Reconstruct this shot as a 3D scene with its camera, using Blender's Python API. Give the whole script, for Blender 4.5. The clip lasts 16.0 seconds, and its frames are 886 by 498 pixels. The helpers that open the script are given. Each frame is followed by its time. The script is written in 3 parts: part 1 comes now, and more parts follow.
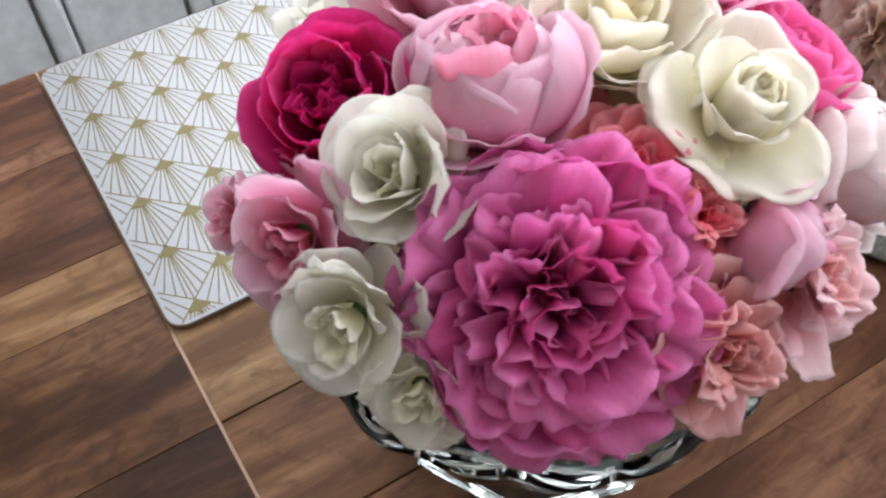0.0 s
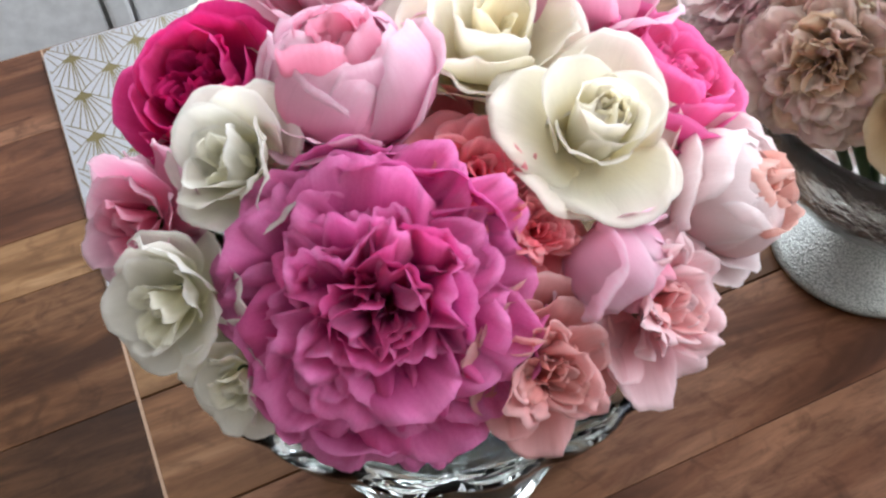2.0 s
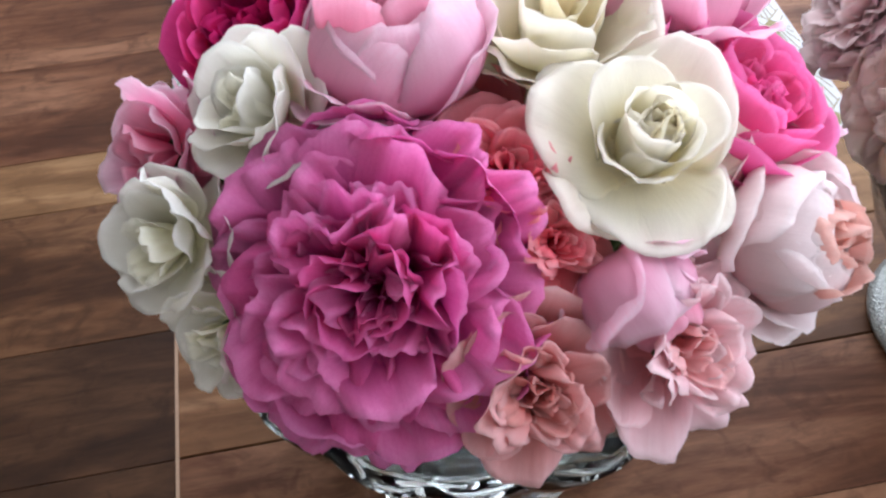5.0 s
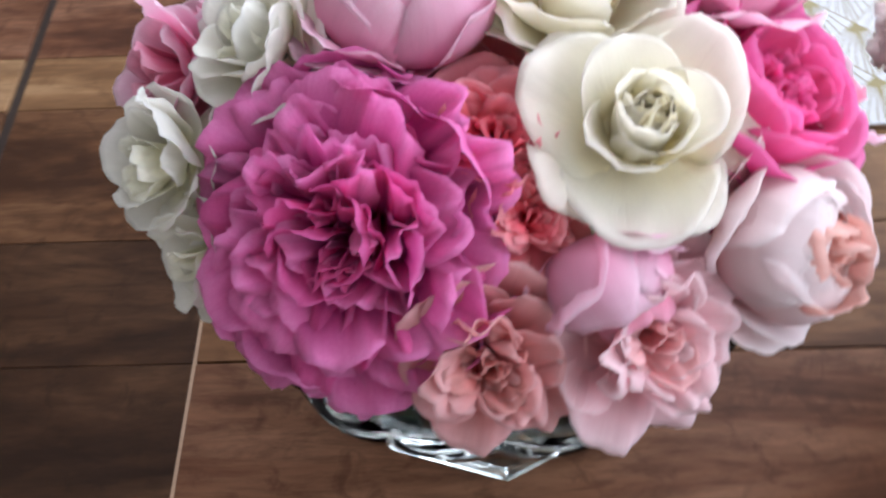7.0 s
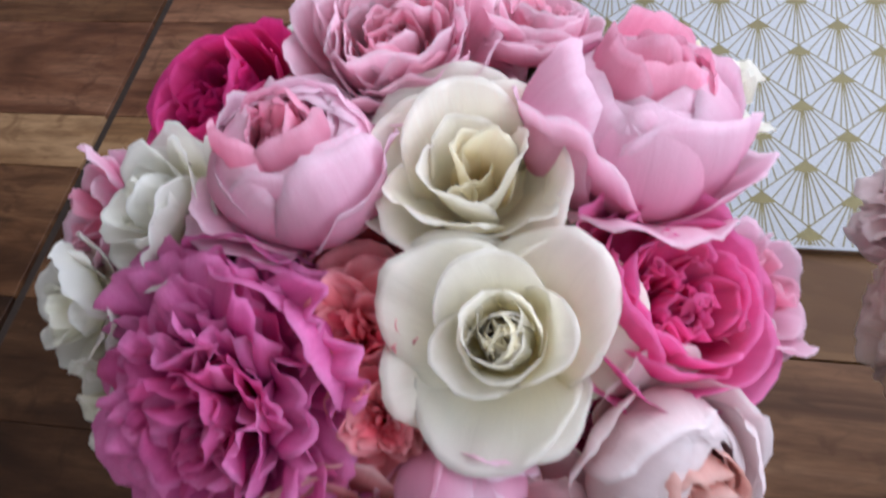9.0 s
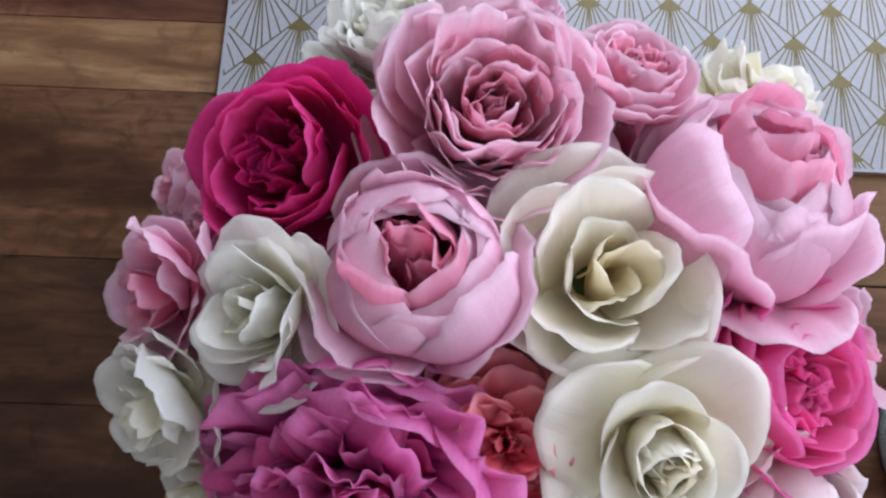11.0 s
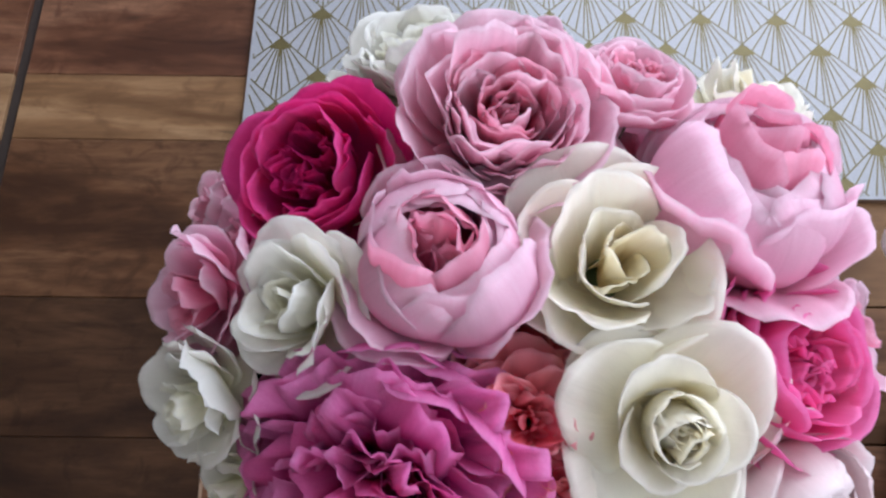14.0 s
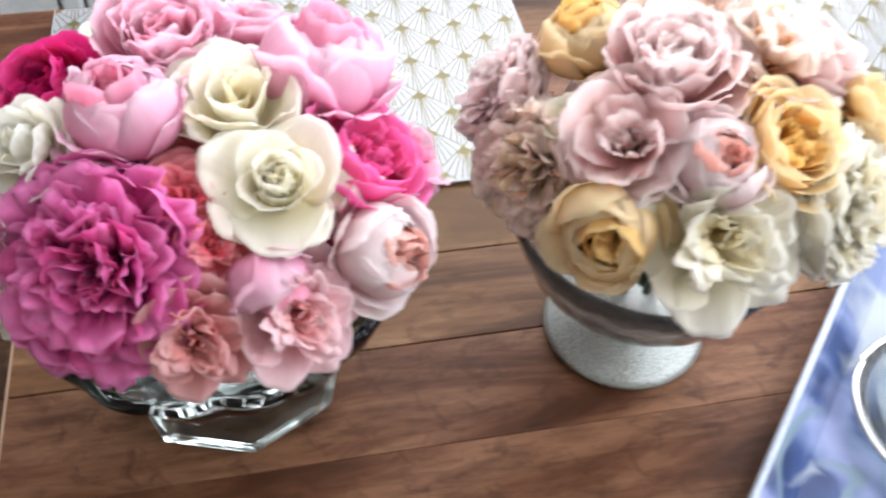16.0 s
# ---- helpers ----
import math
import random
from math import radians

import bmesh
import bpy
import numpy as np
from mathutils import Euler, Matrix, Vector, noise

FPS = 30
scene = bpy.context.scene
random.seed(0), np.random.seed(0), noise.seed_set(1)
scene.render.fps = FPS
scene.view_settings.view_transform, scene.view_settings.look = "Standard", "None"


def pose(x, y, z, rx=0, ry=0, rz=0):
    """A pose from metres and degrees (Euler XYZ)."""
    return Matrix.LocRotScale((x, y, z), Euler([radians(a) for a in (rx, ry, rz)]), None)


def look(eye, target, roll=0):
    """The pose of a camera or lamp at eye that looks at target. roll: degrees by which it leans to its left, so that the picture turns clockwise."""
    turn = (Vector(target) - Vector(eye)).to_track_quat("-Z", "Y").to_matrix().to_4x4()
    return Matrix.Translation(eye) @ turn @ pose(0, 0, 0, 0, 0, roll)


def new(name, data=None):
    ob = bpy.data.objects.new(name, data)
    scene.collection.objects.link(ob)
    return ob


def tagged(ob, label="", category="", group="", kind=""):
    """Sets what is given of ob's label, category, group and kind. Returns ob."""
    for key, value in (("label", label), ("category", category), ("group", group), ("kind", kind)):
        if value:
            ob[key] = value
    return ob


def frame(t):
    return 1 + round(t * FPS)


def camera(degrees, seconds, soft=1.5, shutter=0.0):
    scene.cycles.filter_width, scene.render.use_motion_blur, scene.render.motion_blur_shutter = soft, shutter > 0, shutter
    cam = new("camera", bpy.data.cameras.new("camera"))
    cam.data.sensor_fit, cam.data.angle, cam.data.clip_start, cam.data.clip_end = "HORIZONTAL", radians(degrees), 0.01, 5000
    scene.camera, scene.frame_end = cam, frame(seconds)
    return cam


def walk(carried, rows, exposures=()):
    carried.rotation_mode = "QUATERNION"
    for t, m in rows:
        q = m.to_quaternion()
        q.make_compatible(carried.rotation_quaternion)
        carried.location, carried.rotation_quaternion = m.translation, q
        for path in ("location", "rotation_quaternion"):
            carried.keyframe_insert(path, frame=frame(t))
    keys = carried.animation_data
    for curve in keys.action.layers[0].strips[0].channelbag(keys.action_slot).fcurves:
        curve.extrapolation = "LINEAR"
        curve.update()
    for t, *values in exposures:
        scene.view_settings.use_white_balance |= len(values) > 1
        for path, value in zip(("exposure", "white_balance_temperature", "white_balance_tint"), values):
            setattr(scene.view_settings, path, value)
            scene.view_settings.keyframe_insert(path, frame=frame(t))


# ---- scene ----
cam = camera(49.7, 16.0, soft=2.4, shutter=0.4)
PATH = [
    (0, (-0.013, -0.323, 0.397), (0.597, 0.817, -1.129), -4.2),
    (0.5, (0.008, -0.342, 0.396), (0.592, 0.857, -1.095), -5.2),
    (1, (0.024, -0.355, 0.399), (0.558, 0.875, -1.085), -5.9),
    (1.5, (0.034, -0.362, 0.396), (0.502, 0.892, -1.09), -5.5),
    (2, (0.051, -0.361, 0.393), (0.52, 0.872, -1.11), -4.6),
    (2.5, (0.06, -0.359, 0.392), (0.503, 0.885, -1.109), -5.4),
    (3, (0.06, -0.351, 0.398), (0.49, 0.85, -1.143), -6.9),
    (3.5, (0.035, -0.321, 0.393), (0.641, 0.759, -1.177), 0.3),
    (4, (0.059, -0.329, 0.386), (0.456, 0.91, -1.133), -0.9),
    (4.5, (0.08, -0.343, 0.381), (0.297, 0.925, -1.151), -2.7),
    (4.7, (0.085, -0.349, 0.379), (0.287, 0.929, -1.145), -2.9),
    (6.8, (0.105, -0.364, 0.375), (0.196, 0.899, -1.173), -3.5),
    (7, (0.129, -0.349, 0.38), (0.067, 0.832, -1.233), -4.0),
    (7.5, (0.184, -0.342, 0.388), (-0.124, 0.82, -1.21), -8.5),
    (8, (0.214, -0.332, 0.39), (-0.152, 0.819, -1.204), -11.0),
    (8.5, (0.213, -0.323, 0.393), (-0.197, 0.813, -1.201), -12.0),
    (9, (0.209, -0.296, 0.403), (-0.217, 0.834, -1.192), -13.3),
    (9.5, (0.178, -0.255, 0.413), (-0.049, 0.665, -1.347), -7.4),
    (10, (0.144, -0.229, 0.424), (0.087, 0.528, -1.427), 0.4),
    (12.3, (0.102, -0.19, 0.456), (0.171, 0.469, -1.431), 5.4),
    (12.5, (0.1, -0.183, 0.455), (0.174, 0.463, -1.436), 5.7),
    (13, (0.101, -0.19, 0.45), (0.158, 0.484, -1.432), 4.3),
    (13.5, (0.1, -0.212, 0.455), (0.14, 0.514, -1.408), 3.6),
    (14, (0.109, -0.244, 0.453), (0.122, 0.609, -1.356), 1.5),
    (14.5, (0.127, -0.287, 0.448), (0.137, 0.775, -1.246), -1.7),
    (15, (0.112, -0.351, 0.457), (0.304, 0.848, -1.131), -1.7),
    (15.5, (0.116, -0.406, 0.458), (0.472, 0.812, -1.088), 3.1),
    (16, (0.181, -0.471, 0.489), (0.47, 0.806, -1.023), 2.8),
]
EXPOSURE = [(0, 0.16, 6150, 15), (1, 0.22, 6150, 15), (3, 0.28, 6050, 16), (4.5, 0.16, 5900, 17), (7.0, 0.10, 5800, 17), (8.0, -0.64, 5750, 17), (8.5, -0.34, 5750, 17), (9.0, -0.40, 5700, 18), (10, -0.52, 5600, 19), (12.5, -0.34, 5700, 18), (14, -0.30, 5700, 17), (14.5, -0.22, 5800, 17), (15.2, 0.02, 5900, 16), (16, 0.36, 6150, 14)]
walk(cam, [(t, look(eye, target, roll)) for t, eye, target, roll in PATH], EXPOSURE)

# ---- light ----
world = bpy.data.worlds.new("daylight")
scene.world = world
world.use_nodes = True
wn = world.node_tree
sky = wn.nodes.new("ShaderNodeTexSky")
sky.sky_type = "NISHITA"
sky.sun_disc = False
sky.sun_elevation, sky.sun_rotation = radians(38), radians(35)
wn.nodes["Background"].inputs["Strength"].default_value = 0.1
wn.links.new(sky.outputs[0], wn.nodes["Background"].inputs["Color"])

WALL_Y = 0.95
EAST_X = 1.45
WIN = (0.10, 1.35, 0.45, 1.62)          # north window: x0, x1, z0, z1
EWIN = (-1.45, 0.60, 0.46, 1.70)        # east window: y0, y1, z0, z1


def window_light(name, w, h, watts, eye, target):
    lamp = bpy.data.lights.new(name, "AREA")
    lamp.shape, lamp.size, lamp.size_y = "RECTANGLE", w, h
    lamp.energy, lamp.color = watts, (0.95, 0.99, 0.98)
    new(name, lamp).matrix_world = look(eye, target)


wx, wz = (WIN[0] + WIN[1]) / 2, (WIN[2] + WIN[3]) / 2
window_light("north_window_daylight", WIN[1] - WIN[0], WIN[3] - WIN[2], 29.0, (wx, WALL_Y + 0.04, wz), (wx, -3, wz))
ey, ez = (EWIN[0] + EWIN[1]) / 2, (EWIN[2] + EWIN[3]) / 2
window_light("east_window_daylight", EWIN[1] - EWIN[0], EWIN[3] - EWIN[2], 40.0, (EAST_X + 0.04, ey, ez), (-3, ey, ez))


# ---- materials ----
def mat_nodes(name):
    m = bpy.data.materials.new(name)
    m.use_nodes = True
    return m, m.node_tree, m.node_tree.nodes["Principled BSDF"]


def nd(t, kind, **inputs):
    n = t.nodes.new(kind)
    for k, v in inputs.items():
        n.inputs[k.replace("_", " ")].default_value = v
    return n


def ramp(t, fac, stops):
    r = t.nodes.new("ShaderNodeValToRGB")
    e = r.color_ramp.elements
    while len(e) < len(stops):
        e.new(0.5)
    for el, (p, c) in zip(e, stops):
        el.position, el.color = p, (*c, 1)
    t.links.new(fac, r.inputs["Fac"])
    return r.outputs["Color"]


def mix(t, a, b, fac, blend="MIX"):
    m = t.nodes.new("ShaderNodeMix")
    m.data_type, m.blend_type = "RGBA", blend
    for sock, v in ((m.inputs[6], a), (m.inputs[7], b), (m.inputs[0], fac)):
        if isinstance(v, bpy.types.NodeSocket):
            t.links.new(v, sock)
        else:
            sock.default_value = (*v, 1) if isinstance(v, tuple) else v
    return m.outputs[2]


def mapped(t, scale, coord="Object"):
    c, m = t.nodes.new("ShaderNodeTexCoord"), t.nodes.new("ShaderNodeMapping")
    m.inputs["Scale"].default_value = scale
    t.links.new(c.outputs[coord], m.inputs["Vector"])
    return m.outputs["Vector"]


def noisy(t, vec, scale, detail=4, rough=0.6, distort=0.0):
    n = nd(t, "ShaderNodeTexNoise", Scale=scale, Detail=detail, Roughness=rough, Distortion=distort)
    t.links.new(vec, n.inputs["Vector"])
    return n.outputs["Fac"]


def bump(t, b, height, strength, distance):
    n = nd(t, "ShaderNodeBump", Strength=strength, Distance=distance)
    t.links.new(height, n.inputs["Height"])
    t.links.new(n.outputs["Normal"], b.inputs["Normal"])


def petal_material(name, heart, middle, rim, through_light=0.60):
    """Petal: pigment runs from the claw to the rim, with faint veins and blotches."""
    m, t, b = mat_nodes(name)
    uv = t.nodes.new("ShaderNodeUVMap")
    sep = t.nodes.new("ShaderNodeSeparateXYZ")
    t.links.new(uv.outputs["UV"], sep.inputs[0])
    col = ramp(t, sep.outputs["Y"], [(0.05, heart), (0.55, middle), (0.97, rim)])
    info = t.nodes.new("ShaderNodeObjectInfo")
    blot = noisy(t, mapped(t, (1, 1, 1)), 60, 3)
    col = mix(t, col, tuple(0.88 * c for c in middle), ramp(t, blot, [(0.4, (0, 0, 0)), (0.75, (0.3, 0.3, 0.3))]))
    hsv = nd(t, "ShaderNodeHueSaturation")
    rng = t.nodes.new("ShaderNodeMapRange")
    rng.inputs["To Min"].default_value, rng.inputs["To Max"].default_value = 0.93, 1.08
    t.links.new(info.outputs["Random"], rng.inputs["Value"])
    t.links.new(rng.outputs[0], hsv.inputs["Value"])
    t.links.new(col, hsv.inputs["Color"])
    vein_map = t.nodes.new("ShaderNodeMapping")
    vein_map.inputs["Scale"].default_value = (26, 2.2, 1)
    t.links.new(uv.outputs["UV"], vein_map.inputs["Vector"])
    vein = noisy(t, vein_map.outputs["Vector"], 1.0, 5, 0.65, 0.6)
    veined = mix(t, hsv.outputs["Color"], tuple(0.82 * c for c in middle), ramp(t, vein, [(0.48, (0, 0, 0)), (0.76, (0.28, 0.28, 0.28))]))
    t.links.new(veined, b.inputs["Base Color"])
    b.inputs["Roughness"].default_value = 0.62
    b.inputs["Specular IOR Level"].default_value = 0.09
    bump(t, b, vein, 0.40, 0.0010)
    tr = t.nodes.new("ShaderNodeBsdfTranslucent")
    glow = t.nodes.new("ShaderNodeGamma")
    glow.inputs["Gamma"].default_value = 0.8
    t.links.new(veined, glow.inputs["Color"])
    t.links.new(glow.outputs["Color"], tr.inputs["Color"])
    mx = t.nodes.new("ShaderNodeMixShader")
    mx.inputs[0].default_value = through_light
    t.links.new(b.outputs[0], mx.inputs[1])
    t.links.new(tr.outputs[0], mx.inputs[2])
    t.links.new(mx.outputs[0], t.nodes["Material Output"].inputs["Surface"])
    return m


PETAL = {
    "magenta": petal_material("magenta_petal", (0.5, 0.015, 0.24), (0.77, 0.085, 0.43), (0.94, 0.38, 0.69)),
    "crimson": petal_material("crimson_pink_petal", (0.5, 0.008, 0.14), (0.76, 0.035, 0.27), (0.88, 0.13, 0.43)),
    "hot": petal_material("hot_pink_petal", (0.88, 0.06, 0.28), (0.92, 0.14, 0.44), (0.95, 0.36, 0.64)),
    "pink": petal_material("soft_pink_petal", (0.9, 0.3, 0.46), (0.94, 0.53, 0.69), (0.97, 0.78, 0.86)),
    "shell": petal_material("shell_pink_petal", (0.93, 0.48, 0.46), (0.95, 0.78, 0.78), (0.97, 0.9, 0.9)),
    "rose": petal_material("rose_pink_petal", (0.9, 0.26, 0.4), (0.94, 0.52, 0.65), (0.97, 0.78, 0.85)),
    "coral": petal_material("coral_red_petal", (0.92, 0.12, 0.17), (0.97, 0.29, 0.33), (0.97, 0.5, 0.54)),
    "salmon": petal_material("salmon_petal", (0.66, 0.17, 0.15), (0.86, 0.4, 0.38), (0.94, 0.64, 0.64)),
    "ivory": petal_material("ivory_petal", (0.985, 0.91, 0.66), (0.99, 0.96, 0.835), (0.99, 0.958, 0.885)),
    "white": petal_material("greenish_white_petal", (0.96, 0.93, 0.7), (0.985, 0.97, 0.89), (0.985, 0.975, 0.93)),
    "blush": petal_material("blush_pink_petal", (0.92, 0.38, 0.40), (0.95, 0.62, 0.66), (0.97, 0.80, 0.82)),
    "mauve": petal_material("mauve_pink_petal", (0.975, 0.58, 0.54), (0.985, 0.76, 0.75), (0.99, 0.9, 0.89)),
    "apricot": petal_material("apricot_petal", (0.98, 0.68, 0.44), (0.985, 0.8, 0.68), (0.985, 0.9, 0.84)),
    "yellow": petal_material("amber_yellow_petal", (0.975, 0.62, 0.24), (0.985, 0.79, 0.46), (0.985, 0.88, 0.66)),
    "peach": petal_material("peach_cream_petal", (0.92, 0.54, 0.24), (0.94, 0.78, 0.67), (0.95, 0.87, 0.83)),
    "cream": petal_material("cream_petal", (0.96, 0.86, 0.52), (0.98, 0.94, 0.78), (0.985, 0.96, 0.9)),
}


HEART = {
    "magenta": petal_material("magenta_heart", (0.48, 0.012, 0.2), (0.74, 0.065, 0.36), (0.9, 0.24, 0.55)),
    "crimson": petal_material("crimson_heart", (0.38, 0.003, 0.08), (0.62, 0.010, 0.17), (0.78, 0.05, 0.30)),
    "hot": petal_material("hot_pink_heart", (0.84, 0.05, 0.24), (0.91, 0.1, 0.38), (0.94, 0.27, 0.55)),
    "pink": petal_material("soft_pink_heart", (0.78, 0.1, 0.24), (0.9, 0.3, 0.46), (0.95, 0.58, 0.7)),
    "shell": petal_material("shell_pink_heart", (0.88, 0.22, 0.14), (0.93, 0.44, 0.36), (0.95, 0.70, 0.64)),
    "rose": petal_material("rose_pink_heart", (0.86, 0.14, 0.26), (0.91, 0.32, 0.46), (0.95, 0.62, 0.72)),
    "coral": petal_material("coral_red_heart", (0.88, 0.06, 0.11), (0.95, 0.16, 0.22), (0.96, 0.34, 0.40)),
    "salmon": petal_material("salmon_heart", (0.5, 0.1, 0.08), (0.76, 0.28, 0.25), (0.9, 0.54, 0.51)),
    "ivory": petal_material("ivory_heart", (0.98, 0.8, 0.46), (0.985, 0.9, 0.67), (0.99, 0.95, 0.81)),
    "white": petal_material("white_heart", (0.94, 0.9, 0.62), (0.97, 0.95, 0.8), (0.98, 0.965, 0.88)),
    "blush": petal_material("blush_pink_heart", (0.90, 0.28, 0.26), (0.94, 0.48, 0.48), (0.96, 0.70, 0.70)),
    "mauve": petal_material("mauve_heart", (0.97, 0.66, 0.62), (0.985, 0.8, 0.78), (0.985, 0.9, 0.88)),
    "apricot": petal_material("apricot_heart", (0.98, 0.6, 0.26), (0.985, 0.76, 0.5), (0.985, 0.87, 0.72)),
    "yellow": petal_material("amber_heart", (0.96, 0.46, 0.06), (0.97, 0.64, 0.18), (0.98, 0.79, 0.42)),
    "peach": petal_material("peach_heart", (0.92, 0.42, 0.10), (0.93, 0.60, 0.34), (0.95, 0.77, 0.62)),
    "cream": petal_material("cream_heart", (0.94, 0.72, 0.26), (0.96, 0.86, 0.58), (0.97, 0.93, 0.80)),
}


def wood(name, dark, mid, light, gloss=0.46):
    m, t, b = mat_nodes(name)
    info = t.nodes.new("ShaderNodeObjectInfo")
    geo = t.nodes.new("ShaderNodeNewGeometry")
    mp = t.nodes.new("ShaderNodeMapping")
    mp.inputs["Scale"].default_value = (1.0, 5.0, 5.0)
    t.links.new(geo.outputs["Position"], mp.inputs["Vector"])
    shift = t.nodes.new("ShaderNodeMath")
    shift.operation = "MULTIPLY"
    shift.inputs[1].default_value = 37.0
    t.links.new(info.outputs["Random"], shift.inputs[0])
    comb = t.nodes.new("ShaderNodeCombineXYZ")
    for i in range(3):
        t.links.new(shift.outputs[0], comb.inputs[i])
    t.links.new(comb.outputs[0], mp.inputs["Location"])
    v = mp.outputs["Vector"]
    broad = noisy(t, v, 3.2, 5, 0.6, 0.9)
    grain = noisy(t, v, 22, 8, 0.7, 0.4)
    col = ramp(t, broad, [(0.39, dark), (0.5, mid), (0.61, light)])
    col = mix(t, col, dark, ramp(t, grain, [(0.42, (0, 0, 0)), (0.68, (0.8, 0.8, 0.8))]))
    knots = noisy(t, v, 7.5, 2, 0.5, 2.2)
    spots = noisy(t, geo.outputs["Position"], 55, 3, 0.6, 0.8)
    col = mix(t, col, dark, ramp(t, spots, [(0.54, (0, 0, 0)), (0.68, (0.55, 0.55, 0.55))]))
    col = mix(t, col, tuple(0.45 * c for c in dark), ramp(t, knots, [(0.66, (0, 0, 0)), (0.78, (0.8, 0.8, 0.8))]))
    t.links.new(col, b.inputs["Base Color"])
    rough = t.nodes.new("ShaderNodeMapRange")
    rough.inputs["To Min"].default_value, rough.inputs["To Max"].default_value = gloss - 0.06, gloss + 0.14
    t.links.new(grain, rough.inputs["Value"])
    t.links.new(rough.outputs[0], b.inputs["Roughness"])
    b.inputs["Specular IOR Level"].default_value = 0.16
    bump(t, b, grain, 0.2, 0.0008)
    return m


WOOD = {
    "tan": wood("tan_plank", (0.105, 0.050, 0.020), (0.215, 0.115, 0.050), (0.31, 0.185, 0.092)),
    "mid": wood("brown_plank", (0.036, 0.0135, 0.0050), (0.090, 0.038, 0.0150), (0.160, 0.078, 0.035)),
    "dark": wood("dark_brown_plank", (0.018, 0.0070, 0.0028), (0.046, 0.0195, 0.0080), (0.088, 0.041, 0.018)),
    "warm": wood("warm_tan_plank", (0.080, 0.034, 0.0135), (0.180, 0.086, 0.038), (0.270, 0.148, 0.076)),
    "red": wood("reddish_plank", (0.052, 0.018, 0.0078), (0.130, 0.053, 0.025), (0.215, 0.104, 0.056)),
}


def plain(name, color, rough, metal=0.0, grain=0.0, scale=200, spec=0.5):
    m, t, b = mat_nodes(name)
    n = noisy(t, mapped(t, (1, 1, 1)), scale, 4)
    t.links.new(mix(t, color, tuple(0.8 * c for c in color), ramp(t, n, [(0.35, (0, 0, 0)), (0.75, (1, 1, 1))])), b.inputs["Base Color"])
    b.inputs["Roughness"].default_value, b.inputs["Metallic"].default_value = rough, metal
    b.inputs["Specular IOR Level"].default_value = spec
    if grain:
        bump(t, b, n, grain, 0.001)
    return m


SEAM_LIGHT = plain("pale_seam_filler", (0.42, 0.27, 0.17), 0.6, grain=0.3, scale=300)
GAP_DARK = plain("dark_underlay", (0.03, 0.018, 0.012), 0.8, grain=0.3)
LAMINATE = plain("white_laminate", (0.33, 0.335, 0.355), 0.26, grain=0.04, scale=900)
CORK = plain("brown_mat_edge", (0.17, 0.095, 0.05), 0.8, grain=0.5, scale=500)
GOLD = plain("printed_gold", (0.125, 0.10, 0.034), 0.42, metal=0.5, scale=400)
PAINT = plain("white_gloss_paint", (0.88, 0.90, 0.91), 0.35, grain=0.1, scale=40)
PLASTER = plain("white_plaster", (0.84, 0.83, 0.81), 0.8, grain=0.3, scale=60)
WALLTONE = plain("warm_grey_plaster", (0.46, 0.43, 0.39), 0.85, grain=0.3, scale=60)
FLOOR = plain("grey_floor", (0.22, 0.20, 0.18), 0.5, grain=0.2, scale=20)
STEM = plain("green_stem", (0.06, 0.12, 0.03), 0.5, grain=0.3, scale=150)
ENAMEL = plain("pale_enamel", (0.44, 0.48, 0.56), 0.25)
SILVER = plain("silver_rim", (0.80, 0.78, 0.74), 0.25, metal=1.0, grain=0.15)

GLASS, gt, gb = mat_nodes("clear_pressed_glass")
gb.inputs["Transmission Weight"].default_value, gb.inputs["Roughness"].default_value = 1.0, 0.015
gb.inputs["IOR"].default_value, gb.inputs["Base Color"].default_value = 1.36, (0.68, 0.74, 0.72, 1)

SMOKE, st_, sb = mat_nodes("grey_pressed_glass")
sb.inputs["Transmission Weight"].default_value, sb.inputs["Roughness"].default_value = 0.97, 0.06
sb.inputs["IOR"].default_value, sb.inputs["Base Color"].default_value = 1.45, (0.88, 0.88, 0.86, 1)
bump(st_, sb, noisy(st_, mapped(st_, (1, 1, 1)), 160, 3), 0.35, 0.002)

MERCURY, mt, mb = mat_nodes("crackled_silver_glass")
mcell = nd(mt, "ShaderNodeTexVoronoi", Scale=900.0)
mt.links.new(mapped(mt, (1, 1, 1)), mcell.inputs["Vector"])
mt.links.new(ramp(mt, mcell.outputs["Distance"], [(0.1, (0.52, 0.54, 0.52)), (0.8, (0.26, 0.28, 0.26))]), mb.inputs["Base Color"])
mb.inputs["Metallic"].default_value, mb.inputs["Roughness"].default_value = 0.55, 0.30
bump(mt, mb, mcell.outputs["Distance"], 0.45, 0.0008)

TRAY, tt, tb = mat_nodes("blue_floral_enamel")
tv = mapped(tt, (1, 1, 1))
warp = nd(tt, "ShaderNodeTexNoise", Scale=14.0, Detail=3.0)
tt.links.new(tv, warp.inputs["Vector"])
wv = tt.nodes.new("ShaderNodeVectorMath")
wv.operation = "MULTIPLY_ADD"
wv.inputs[1].default_value = (0.05, 0.05, 0.05)
tt.links.new(warp.outputs["Color"], wv.inputs[0])
tt.links.new(tv, wv.inputs[2])
petals = nd(tt, "ShaderNodeTexVoronoi", Scale=26.0)
tt.links.new(wv.outputs[0], petals.inputs["Vector"])
blooms = nd(tt, "ShaderNodeTexVoronoi", Scale=11.0)
tt.links.new(wv.outputs[0], blooms.inputs["Vector"])
